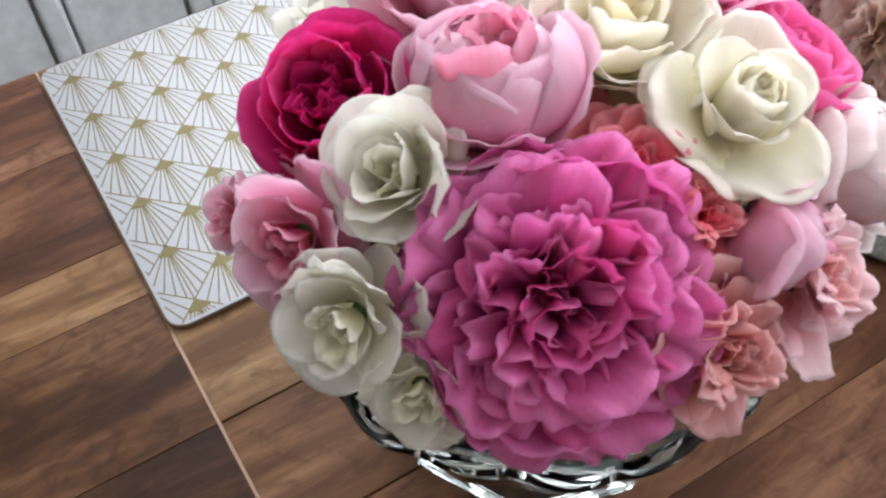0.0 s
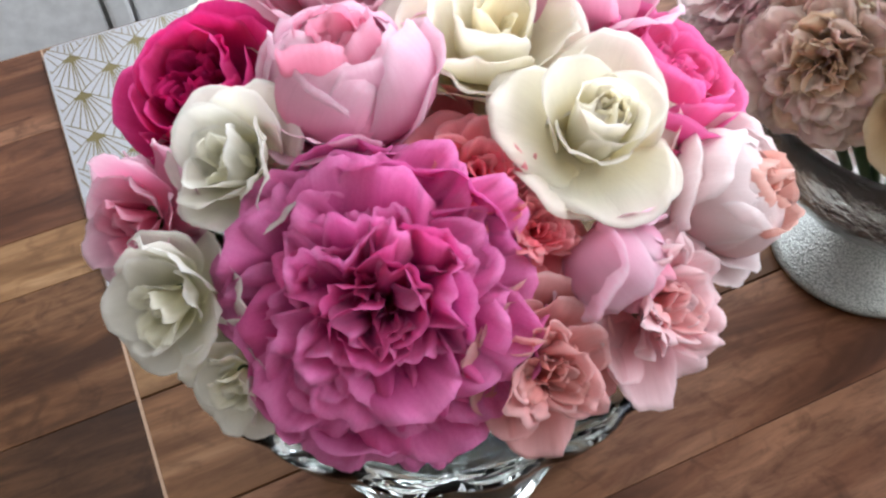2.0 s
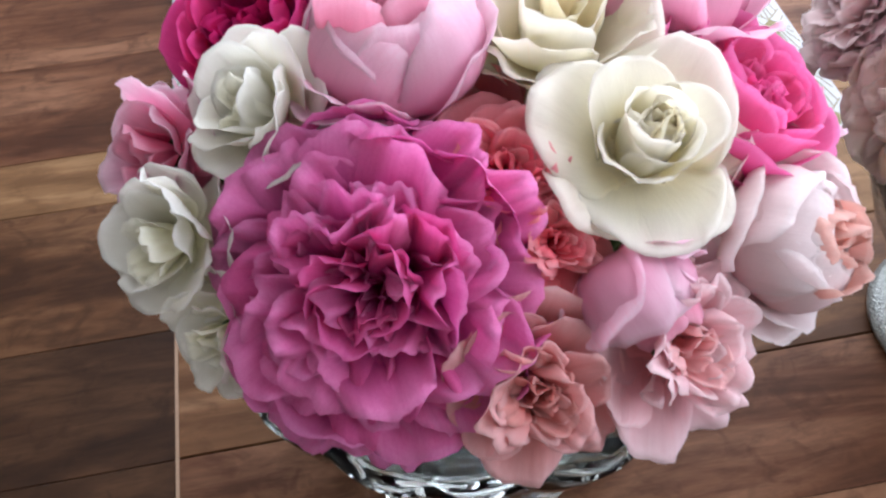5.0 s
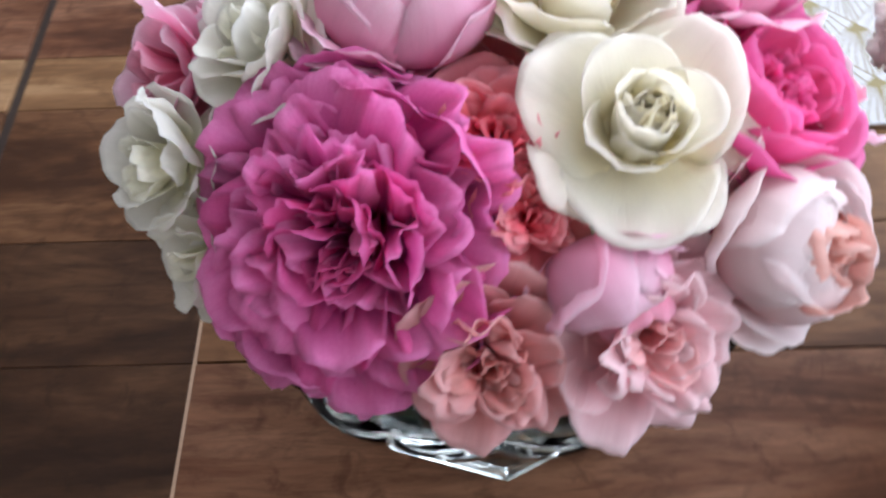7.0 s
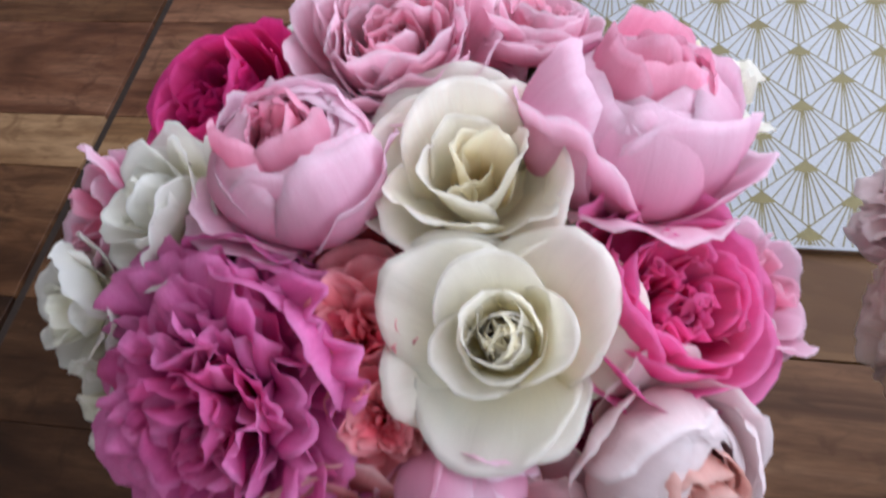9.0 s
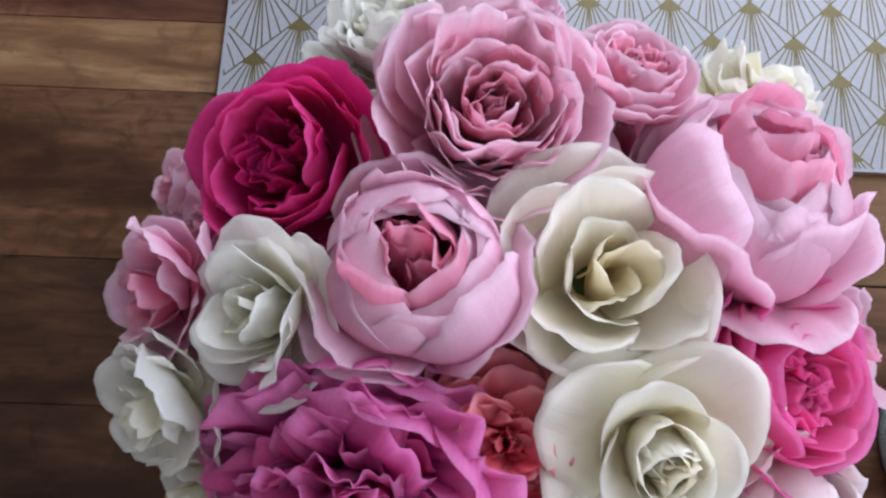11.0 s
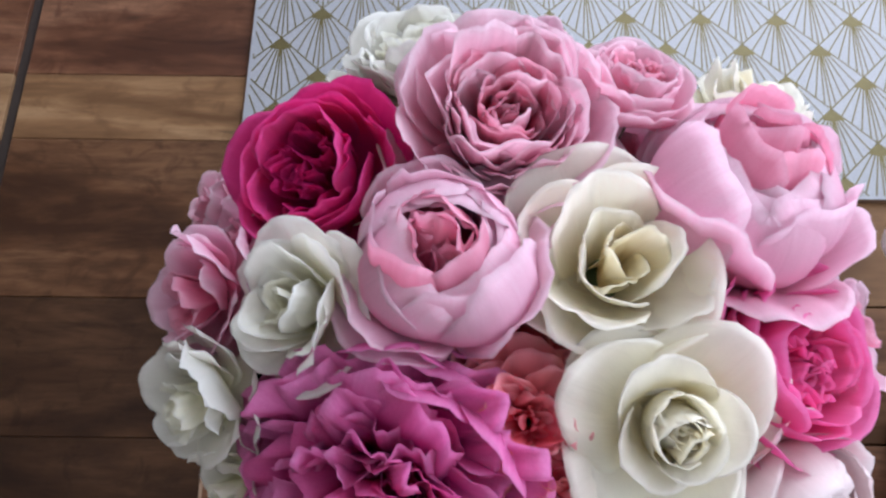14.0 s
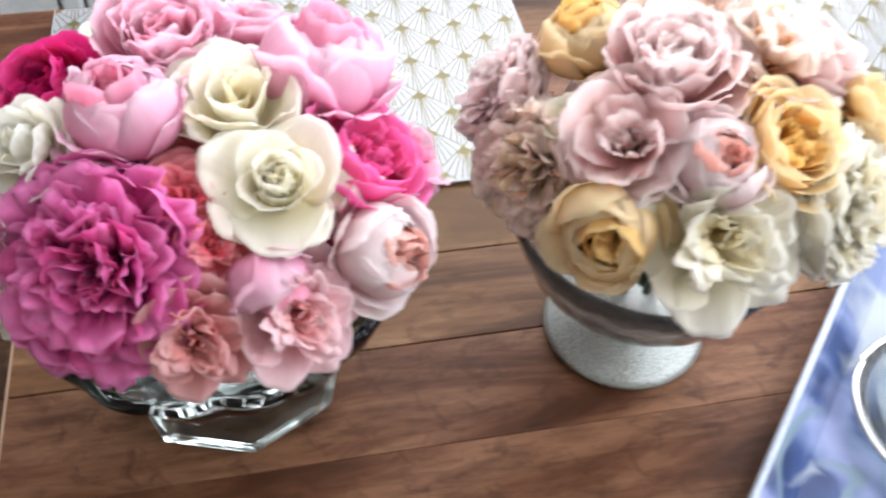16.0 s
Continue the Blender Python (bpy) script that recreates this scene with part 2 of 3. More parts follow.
bcol = ramp(tt, petals.outputs["Distance"], [(0.10, (0.010, 0.022, 0.075)), (0.42, (0.035, 0.062, 0.17)), (0.70, (0.17, 0.21, 0.36))])
bcol = mix(tt, bcol, (0.30, 0.33, 0.55), ramp(tt, noisy(tt, tv, 18, 2), [(0.54, (0, 0, 0)), (0.64, (0.5, 0.5, 0.5))]))
bcol = mix(tt, bcol, (0.14, 0.20, 0.24), ramp(tt, noisy(tt, tv, 24, 2, 0.5, 1.5), [(0.6, (0, 0, 0)), (0.66, (0.8, 0.8, 0.8))]))
tt.links.new(mix(tt, bcol, (0.33, 0.36, 0.41), ramp(tt, blooms.outputs["Distance"], [(0.72, (0, 0, 0)), (0.80, (1, 1, 1))])), tb.inputs["Base Color"])
tb.inputs["Roughness"].default_value = 0.36
tb.inputs["Specular IOR Level"].default_value = 0.3


# ---- helpers for building ----
def mesh_of(name, bm, material=None, smooth=True):
    me = bpy.data.meshes.new(name)
    bm.to_mesh(me)
    bm.free()
    if material:
        me.materials.append(material)
    if smooth:
        for p in me.polygons:
            p.use_smooth = True
    return me


def part(name, bm, material, parent=None, label="", smooth=True):
    ob = new(name, mesh_of(name, bm, material, smooth))
    if parent:
        ob.parent = parent
    if label:
        ob["label"] = label
    return ob


def block(x0, x1, y0, y1, z0, z1, bevel=0.0, seg=2):
    bm = bmesh.new()
    bmesh.ops.create_cube(bm, size=1.0)
    for v in bm.verts:
        v.co = Vector(((x0 + x1) / 2 + v.co.x * (x1 - x0), (y0 + y1) / 2 + v.co.y * (y1 - y0), (z0 + z1) / 2 + v.co.z * (z1 - z0)))
    if bevel:
        bmesh.ops.bevel(bm, geom=bm.edges[:], offset=bevel, segments=seg, profile=0.5, affect="EDGES")
    return bm


def lathe(profile, n=64, wave=None):
    """A closed body of revolution from (r, z) pairs; wave(angle, index) scales r."""
    bm = bmesh.new()
    rings = []
    for i, (r, z) in enumerate(profile):
        ring = []
        for k in range(n):
            a = 2 * math.pi * k / n
            s, dz = wave(a, i) if wave else (1.0, 0.0)
            ring.append(bm.verts.new((r * s * math.cos(a), r * s * math.sin(a), z + dz)))
        rings.append(ring)
    for a, b in zip(rings, rings[1:]):
        for k in range(n):
            bm.faces.new((a[k], a[(k + 1) % n], b[(k + 1) % n], b[k]))
    bm.faces.new(list(reversed(rings[0])))
    bm.faces.new(rings[-1])
    return bm


def tube(points, r0, r1, n=8):
    bm = bmesh.new()
    rings = []
    for i, p in enumerate(points):
        d = (points[min(i + 1, len(points) - 1)] - points[max(i - 1, 0)]).normalized()
        s = d.orthogonal().normalized()
        c = d.cross(s)
        r = r0 + (r1 - r0) * i / (len(points) - 1)
        rings.append([bm.verts.new(p + r * (math.cos(2 * math.pi * k / n) * s + math.sin(2 * math.pi * k / n) * c)) for k in range(n)])
    for a, b in zip(rings, rings[1:]):
        for k in range(n):
            bm.faces.new((a[k], a[(k + 1) % n], b[(k + 1) % n], b[k]))
    bm.faces.new(list(reversed(rings[0])))
    bm.faces.new(rings[-1])
    return bm


# ---- room ----
X0, X1, Y0, Z0, Z1 = -1.6, EAST_X, -1.6, -0.75, 1.75
T = 0.12
floor = tagged(part("floor", block(X0 - T, X1 + T, Y0 - T, WALL_Y + T, Z0 - 0.1, Z0), FLOOR, smooth=False), "plain grey floor under the table", "floor", kind="structure")
# added ceiling, out of view; kept white so it bounces fill
ceiling = tagged(part("ceiling", block(X0 - T, X1 + T, Y0 - T, WALL_Y + T, Z1, Z1 + 0.1), PLASTER, smooth=False), "unseen plain white ceiling that bounces window light", "ceiling", kind="structure")
# added closing walls, out of view; grey tone and distance set the fill light
for nm, b in (("wall_west", (X0 - T, X0, Y0 - T, WALL_Y + T, Z0, Z1)), ("wall_south", (X0, X1, Y0 - T, Y0, Z0, Z1))):
    tagged(part(nm, block(*b), WALLTONE, smooth=False), "unseen plain plastered wall, grey to limit bounced light", "wall", kind="structure")
wall_n = tagged(new("wall_north"), "white wall with a window opening above painted panelling", "wall", kind="structure")
for b in ((X0, WIN[0], WALL_Y, WALL_Y + T, Z0, Z1), (WIN[1], X1, WALL_Y, WALL_Y + T, Z0, Z1), (WIN[0], WIN[1], WALL_Y, WALL_Y + T, Z0, WIN[2]), (WIN[0], WIN[1], WALL_Y, WALL_Y + T, WIN[3], Z1)):
    part("wall_section", block(*b), PLASTER, wall_n, smooth=False)

wall_e = tagged(new("wall_east"), "off-white wall with a wide window opening", "wall", kind="structure")
for b in ((X1, X1 + T, Y0 - T, EWIN[0], Z0, Z1), (X1, X1 + T, EWIN[1], WALL_Y + T, Z0, Z1), (X1, X1 + T, EWIN[0], EWIN[1], Z0, EWIN[2]), (X1, X1 + T, EWIN[0], EWIN[1], EWIN[3], Z1)):
    part("wall_section", block(*b), PLASTER, wall_e, smooth=False)

panelling = tagged(new("panelling"), "white gloss painted panelling with narrow upright grooves", "panelling", kind="structure")
for i in range(14):
    x = -1.55 + i * 0.205
    part("panel_board", block(x, x + 0.160, WALL_Y - 0.022, WALL_Y - 0.002, Z0, 0.30, 0.004), PAINT, panelling, smooth=False)
    part("panel_bead", block(x + 0.166, x + 0.199, WALL_Y - 0.030, WALL_Y - 0.002, Z0, 0.30, 0.006), PAINT, panelling, smooth=False)

# ---- table ----
table = tagged(new("dining_table"), "rustic wooden table with brown planks of mixed tones", "table")
part("underlay", block(-0.75, 1.25, -0.80, 0.256, -0.045, -0.0035), GAP_DARK, table, "dark wood under the plank seams", smooth=False)
for x in (-0.70, 1.14):
    for y in (-0.75, 0.15):
        part("leg", block(x, x + 0.07, y, y + 0.07, Z0, -0.045, 0.006), WOOD["dark"], table, smooth=False)

# ---- placemats ----
S, P = 0.0445, 0.0220
MW, MH = 0.386, 0.250
MAT_T = 0.0035


def rounded_slab(w, h, r, z0, z1, inset=0.0, n=6):
    bm = bmesh.new()
    outline = []
    for cx, cy, a0 in ((w - r, r, -90), (w - r, h - r, 0), (r, h - r, 90), (r, r, 180)):
        for k in range(n + 1):
            a = radians(a0 + 90 * k / n)
            outline.append((cx + (r - inset) * math.cos(a), cy + (r - inset) * math.sin(a)))
    low = [bm.verts.new((x, y, z0)) for x, y in outline]
    top = [bm.verts.new((x, y, z1)) for x, y in outline]
    bm.faces.new(list(reversed(low)))
    bm.faces.new(top)
    for k in range(len(low)):
        j = (k + 1) % len(low)
        bm.faces.new((low[k], low[j], top[j], top[k]))
    return bm


def clip_line(p, q, x0, x1, y0, y1):
    t0, t1 = 0.0, 1.0
    d = (q[0] - p[0], q[1] - p[1])
    for e, f in ((-d[0], p[0] - x0), (d[0], x1 - p[0]), (-d[1], p[1] - y0), (d[1], y1 - p[1])):
        if abs(e) < 1e-12:
            if f < 0:
                return None
        elif e < 0:
            t0 = max(t0, f / e)
        else:
            t1 = min(t1, f / e)
    if t0 >= t1:
        return None
    return (p[0] + d[0] * t0, p[1] + d[1] * t0), (p[0] + d[0] * t1, p[1] + d[1] * t1)


def fans(z):
    """Fans in a diamond lattice: fine rays under a gold tip, as flat gold strips."""
    bm = bmesh.new()
    lim = (0.0025, MW - 0.0025, 0.0025, MH - 0.0025)

    def strip(p, q, w):
        c = clip_line(p, q, *lim)
        if not c:
            return
        (ax, ay), (bx, by) = c
        n = math.hypot(bx - ax, by - ay)
        if n < 1e-4:
            return
        ox, oy = -(by - ay) / n * w / 2, (bx - ax) / n * w / 2
        bm.faces.new([bm.verts.new((x, y, z)) for x, y in ((ax - ox, ay - oy), (bx - ox, by - oy), (bx + ox, by + oy), (ax + ox, ay + oy))])

    for r in range(-8, 8):
        for k in range(-1, 10):
            ax = (k + 0.4 + (0.5 if r % 2 else 0.0)) * S
            ay = (4.5 - r) * P + 0.12 * P
            if ay > MH + 2 * P or ay < -0.5 * P:
                continue
            left, right, low = (ax - S / 2, ay - P), (ax + S / 2, ay - P), (ax, ay - 2 * P)
            strip((ax, ay), left, 0.00085)
            strip((ax, ay), right, 0.00085)
            for side in (left, right):
                for f in (0.22, 0.44, 0.66, 0.86):
                    e = (side[0] + (low[0] - side[0]) * f, side[1] + (low[1] - side[1]) * f)
                    strip((ax, ay), (ax + (e[0] - ax) * 0.985, ay + (e[1] - ay) * 0.985), 0.00080)
            strip((ax, ay), (ax, ay - 2 * P * 0.98), 0.00080)
            g = 0.31
            tip = [(ax, ay)] + [(ax + g * S / 2 * u, ay - g * P * (1.25 - 0.25 * abs(u))) for u in (-1, -0.5, 0, 0.5, 1)]
            if all(lim[0] < x < lim[1] and lim[2] < y < lim[3] for x, y in tip):
                bm.faces.new([bm.verts.new((x, y, z + 0.00004)) for x, y in tip])
    return bm


def placemat(x, y):
    mat = tagged(new("placemat"), "white laminated placemat printed with gold art deco fans", "placemat", group="placemats on the table")
    mat.location = (x, y, 0)
    part("cork_base", rounded_slab(MW, MH, 0.011, 0, MAT_T - 0.0006), CORK, mat, "brown pressed base", smooth=False)
    part("laminate", rounded_slab(MW, MH, 0.011, MAT_T - 0.0006, MAT_T, 0.0006), LAMINATE, mat, smooth=False)
    part("fan_print", fans(MAT_T + 0.00012), GOLD, mat, "gold fan print", smooth=False)
    return mat


placemat(0, 0)
placemat(0.575, 0.0)

# ---- clear glass bowl ----
BOWL_AT = Vector((0.135, -0.127, 0))
bowl = tagged(new("glass_bowl"), "clear pressed-glass footed bowl with an octagonal base", "vase")
bowl.location = BOWL_AT + Vector((0, 0, 0.0008))


def flute(a, i):
    k = abs(math.cos(9 * a))
    if 4 <= i <= 9:
        return 1.0 + 0.030 * (k - 0.5), (0.004 * (math.cos(8 * a)) if i in (8, 9) else 0.0)
    return 1.0, (0.003 * math.cos(8 * a) if i in (10, 11) else 0.0)


part("bowl", lathe([(0.012, 0.0150), (0.034, 0.0152), (0.030, 0.024), (0.034, 0.032), (0.052, 0.042), (0.070, 0.054), (0.084, 0.070), (0.094, 0.087), (0.100, 0.102), (0.099, 0.106),
                    (0.095, 0.105), (0.090, 0.089), (0.080, 0.074), (0.066, 0.060), (0.048, 0.049), (0.020, 0.044), (0.004, 0.043)], 128, flute), GLASS, bowl)


def octagon_foot():
    bm = bmesh.new()
    rings = []
    for r, z in ((0.060, 0.0), (0.067, 0.003), (0.067, 0.009), (0.061, 0.0125), (0.047, 0.0095), (0.036, 0.0125), (0.012, 0.0145)):
        rings.append([bm.verts.new((r * math.cos(radians(5 + 45 * k)), r * math.sin(radians(5 + 45 * k)), z)) for k in range(8)])
    for a, b in zip(rings, rings[1:]):
        for k in range(8):
            bm.faces.new((a[k], a[(k + 1) % 8], b[(k + 1) % 8], b[k]))
    bm.faces.new(list(reversed(rings[0])))
    bm.faces.new(rings[-1])
    bmesh.ops.bevel(bm, geom=[e for e in bm.edges if e.calc_length() > 0.03], offset=0.0008, segments=2, affect="EDGES")
    return bm


part("foot", octagon_foot(), GLASS, bowl, smooth=False)

# ---- silver footed goblet ----
GOB_AT = Vector((0.375, -0.139, 0))
goblet = tagged(new("goblet"), "pressed grey glass goblet on a crackled silver foot", "vase")
goblet.location = GOB_AT + Vector((0, 0, 0.0008))
part("foot", lathe([(0.044, 0.0), (0.0502, 0.002), (0.0502, 0.004), (0.047, 0.0065), (0.038, 0.013), (0.024, 0.023), (0.015, 0.030), (0.010, 0.034)], 96), MERCURY, goblet, "crackled silver foot")
part("bowl", lathe([(0.010, 0.0345), (0.020, 0.036), (0.038, 0.042), (0.056, 0.055), (0.068, 0.073), (0.076, 0.094), (0.081, 0.113), (0.080, 0.115), (0.078, 0.112), (0.073, 0.093), (0.065, 0.075), (0.052, 0.058), (0.034, 0.047), (0.006, 0.044)], 96,
                   lambda a, i: (1.0 + (0.010 * abs(math.cos(12 * a)) if 2 <= i <= 6 else 0.0), 0.0)), SMOKE, goblet)

# ---- tray ----
TRAY_AT = pose(0.411, -0.27, 0, 0, 0, 48)
tray = tagged(new("tray"), "glossy white tray printed with blue flowers", "tray")
tray.matrix_world = TRAY_AT


def tray_body(w, h, lip, flare):
    bm = bmesh.new()
    def ring(d, z):
        r, out = 0.03, []
        for cx, cy, a0 in ((w - r, -r, 0), (r, -r, 90), (r, -h + r, 180), (w - r, -h + r, 270)):
            for k in range(6):
                a = radians(a0 + 90 * k / 5)
                out.append(bm.verts.new((cx + (r + d) * math.cos(a), cy + (r + d) * math.sin(a), z)))
        return out
    rings = [ring(-flare - 0.001, 0.0), ring(0.003, lip - 0.002), ring(0.005, lip), ring(0.001, lip + 0.0015), ring(-0.002, lip), ring(-flare - 0.004, 0.0035)]
    for a, b in zip(rings, rings[1:]):
        for k in range(len(a)):
            j = (k + 1) % len(a)
            bm.faces.new((a[k], a[j], b[j], b[k]))
    bm.faces.new(list(reversed(rings[0])))
    bm.faces.new(rings[-1])
    bmesh.ops.recalc_face_normals(bm, faces=bm.faces[:])
    return bm


tray_ob = part("tray_body", tray_body(0.42, 0.30, 0.016, 0.014), TRAY, tray, smooth=False)
tray_ob.location = (-0.10, 0.0, 0)
edge = []
for cx, cy, a0 in ((0.39, -0.03, 0), (0.03, -0.03, 90), (0.03, -0.27, 180), (0.39, -0.27, 270)):
    edge += [Vector((cx + 0.0335 * math.cos(radians(a0 + 15 * k)), cy + 0.0335 * math.sin(radians(a0 + 15 * k)), 0.0172)) for k in range(7)]
rim_ob = part("rolled_rim", tube(edge + edge[:1], 0.0026, 0.0026), ENAMEL, tray, "pale blue-white rolled rim")
rim_ob.location = (-0.10, 0.0, 0)

dish = tagged(new("dish"), "small glass dish with a silver rim on the tray", "dish")
dish.location = (0.545, -0.245, 0.004)
part("plate", lathe([(0.02, 0.0), (0.040, 0.001), (0.052, 0.006), (0.060, 0.012), (0.058, 0.013), (0.050, 0.008), (0.038, 0.004), (0.01, 0.003)], 64), GLASS, dish)
rim = tube([Vector((0.0605 * math.cos(2 * math.pi * k / 64), 0.0605 * math.sin(2 * math.pi * k / 64), 0.0128)) for k in range(65)], 0.0022, 0.0022)
part("rim", rim, SILVER, dish, "silver rim")


# ---- roses ----
def petal(L, W, th, r0, rho, ruffle=0.03, curl=0.0, notch=0.0, seed=0, round_=0.22, point=0.0, nu=14, nv=11, thick=0.005):
    """One petal on a flower of radius 1: it leaves the axis at r0, and its slope runs through the three angles th."""
    N = 40
    rs, zs, ths = [r0], [0.0], []
    for i in range(N + 1):
        v = i / N
        a = radians((1 - v) ** 2 * th[0] + 2 * v * (1 - v) * th[1] + v * v * th[2])
        ths.append(a)
        if i < N:
            rs.append(rs[-1] + L / N * math.cos(a))
            zs.append(zs[-1] + L / N * math.sin(a))

    def at(arr, v):
        x = min(max(v, 0), 1) * N
        i = min(int(x), N - 1)
        return arr[i] + (arr[i + 1] - arr[i]) * (x - i)

    bm = bmesh.new()
    uvl = bm.loops.layers.uv.new("UVMap")
    top, low, uvs = [], [], {}
    for j in range(nv + 1):
        rt, rl = [], []
        for i in range(nu + 1):
            u, v0 = 2 * i / nu - 1, j / nv
            wob = noise.noise(Vector((u * 2.3 + seed * 7.1, seed * 3.3, v0 * 0.4)))
            v = v0 * (1 - round_ * abs(u) ** 3.0 - point * abs(u) ** 1.2 - notch * math.exp(-(u / 0.22) ** 2) + 0.07 * wob + 0.022 * noise.noise(Vector((u * 6.5 + seed, 3.7 * seed, 2.0))))
            w = W * (0.46 + 0.54 * math.sin(math.pi / 2 * min(1, v0 / 0.85)))
            r, z, a = at(rs, v), at(zs, v), at(ths, v)
            rr = max(rho, 0.08)
            ang = u * w / (2 * rr)
            d = curl * abs(u) ** 3 * v0 ** 1.5 * W
            d += ruffle * v0 ** 1.4 * (noise.noise(Vector((u * 2.0 + seed * 5.7, v0 * 1.6, seed * 1.9))) * 1.6 + 0.45 * noise.noise(Vector((u * 4.5, v0 * 2.2 + seed, 9.1 + seed))))
            d += 0.035 * W * v0 ** 5 * noise.noise(Vector((u * 5.5 + 3 * seed, 1.1, seed * 2.3)))
            rad = r - rr * (1 - math.cos(ang)) + d * math.sin(a)
            zz = z - d * math.cos(a)
            tang = rr * math.sin(ang)
            hn = thick / 2 * (1 - 0.85 * v0)
            off = Vector((math.sin(a), 0, -math.cos(a))) * hn
            p = Vector((rad, tang, zz))
            a1, a2 = bm.verts.new(p - off), bm.verts.new(p + off)
            uvs[a1] = uvs[a2] = (i / nu, v0)
            rt.append(a1)
            rl.append(a2)
        top.append(rt)
        low.append(rl)
    for j in range(nv):
        for i in range(nu):
            bm.faces.new((top[j][i], top[j + 1][i], top[j + 1][i + 1], top[j][i + 1]))
            bm.faces.new((low[j][i], low[j][i + 1], low[j + 1][i + 1], low[j + 1][i]))
    for j in range(nv):
        bm.faces.new((top[j][0], low[j][0], low[j + 1][0], top[j + 1][0]))
        bm.faces.new((top[j][nu], top[j + 1][nu], low[j + 1][nu], low[j][nu]))
    for i in range(nu):
        bm.faces.new((top[nv][i], low[nv][i], low[nv][i + 1], top[nv][i + 1]))
    for f in bm.faces:
        for l in f.loops:
            l[uvl].uv = uvs[l.vert]
    return mesh_of("petal", bm)


def ring(n, turn, jitter, lift=Matrix(), size=0.08, heart=False, **kw):
    """n petals round the axis, each of its own shape, up to five shapes a ring."""
    shapes = []
    for k in range(min(n, 5)):
        own = dict(kw, L=kw["L"] * random.uniform(0.95, 1.06), W=kw["W"] * random.uniform(0.86, 1.14), th=tuple(a + random.uniform(-7, 7) for a in kw["th"]))
        shapes.append(petal(seed=turn * 1.37 + k * 11.3, **own))
    out = []
    for i in range(n):
        az = turn + 360 * i / n + random.uniform(-1, 1) * jitter
        out.append((shapes[i % len(shapes)], az, random.uniform(-1, 1) * jitter * 0.55, random.uniform(-1, 1) * jitter * 0.5, 1 + random.uniform(-size, size), lift, heart))
    return out



def make_spiral():
    """A half-open rose: a tight rolled heart in a cup, and a few broad outer petals with rolled rims."""
    r = []
    for i, (n, r0) in enumerate(((2, 0.015), (3, 0.055), (3, 0.10), (3, 0.145), (3, 0.19), (3, 0.235))):
        r += ring(n, 10 + 52 * i, 6, L=0.96 + 0.003 * i, W=0.18 + 0.135 * i, th=(89 - 1.5 * i, 94, 112 - 2 * i), r0=r0, rho=0.07 + 1.05 * r0, ruffle=0.015, heart=i < 4)
    r += ring(3, 30, 9, L=0.90, W=0.98, th=(84, 97, 100), r0=0.25, rho=0.33, ruffle=0.03, curl=0.03)
    r += ring(3, 88, 9, L=0.94, W=1.22, th=(68, 99, 74), r0=0.27, rho=0.42, ruffle=0.04, curl=0.06)
    r += ring(3, 25, 12, L=1.00, W=1.55, th=(42, 98, 30), r0=0.28, rho=0.54, ruffle=0.07, curl=0.09)
    r += ring(3, 70, 14, size=0.12, L=1.14, W=1.95, th=(4, 84, 4), r0=0.26, rho=0.80, ruffle=0.10, curl=0.12, point=0.05)
    r += ring(4, 15, 16, size=0.12, L=1.22, W=1.70, th=(-22, 66, -4), r0=0.22, rho=0.95, ruffle=0.10, curl=0.08, point=0.06)
    return r



def make_globe():
    """A half-open globe: big petals close over a folded heart, with the mouth to one side."""
    r = []
    r += ring(4, 10, 14, L=1.18, W=0.36, th=(87, 95, 104), r0=0.05, rho=0.13, ruffle=0.05, heart=True)
    r += ring(5, 40, 16, L=1.24, W=0.48, th=(80, 96, 108), r0=0.12, rho=0.20, ruffle=0.06, heart=True)
    r += ring(5, 70, 16, L=1.32, W=0.66, th=(66, 96, 114), r0=0.16, rho=0.30, ruffle=0.06, heart=True)
    r += ring(4, 15, 16, L=1.40, W=1.00, th=(42, 96, 122), r0=0.20, rho=0.42, ruffle=0.06, heart=True)
    r += ring(4, 50, 16, L=1.34, W=1.20, th=(10, 96, 136), r0=0.20, rho=0.50, ruffle=0.06)
    lean = pose(0, 0, 0, 0, 0, -60) @ pose(0, 0, 0, 0, 7, 0)
    r += ring(4, 60, 18, lean, size=0.10, L=1.74, W=1.66, th=(-8, 92, 172), r0=0.18, rho=0.60, ruffle=0.05, round_=0.40)
    r += ring(3, 0, 14, lean, L=1.70, W=1.80, th=(-14, 92, 158), r0=0.19, rho=0.70, ruffle=0.05, round_=0.34)
    r += ring(3, 30, 16, L=1.40, W=1.80, th=(-18, 88, 112), r0=0.20, rho=0.78, ruffle=0.06, curl=0.06)
    r += ring(3, 80, 16, L=1.26, W=1.75, th=(-24, 84, 56), r0=0.22, rho=0.92, ruffle=0.08, curl=0.08)
    r += ring(2, 20, 20, size=0.15, L=1.18, W=1.60, th=(-30, 74, 16), r0=0.22, rho=1.0, ruffle=0.09, curl=0.08)
    return r



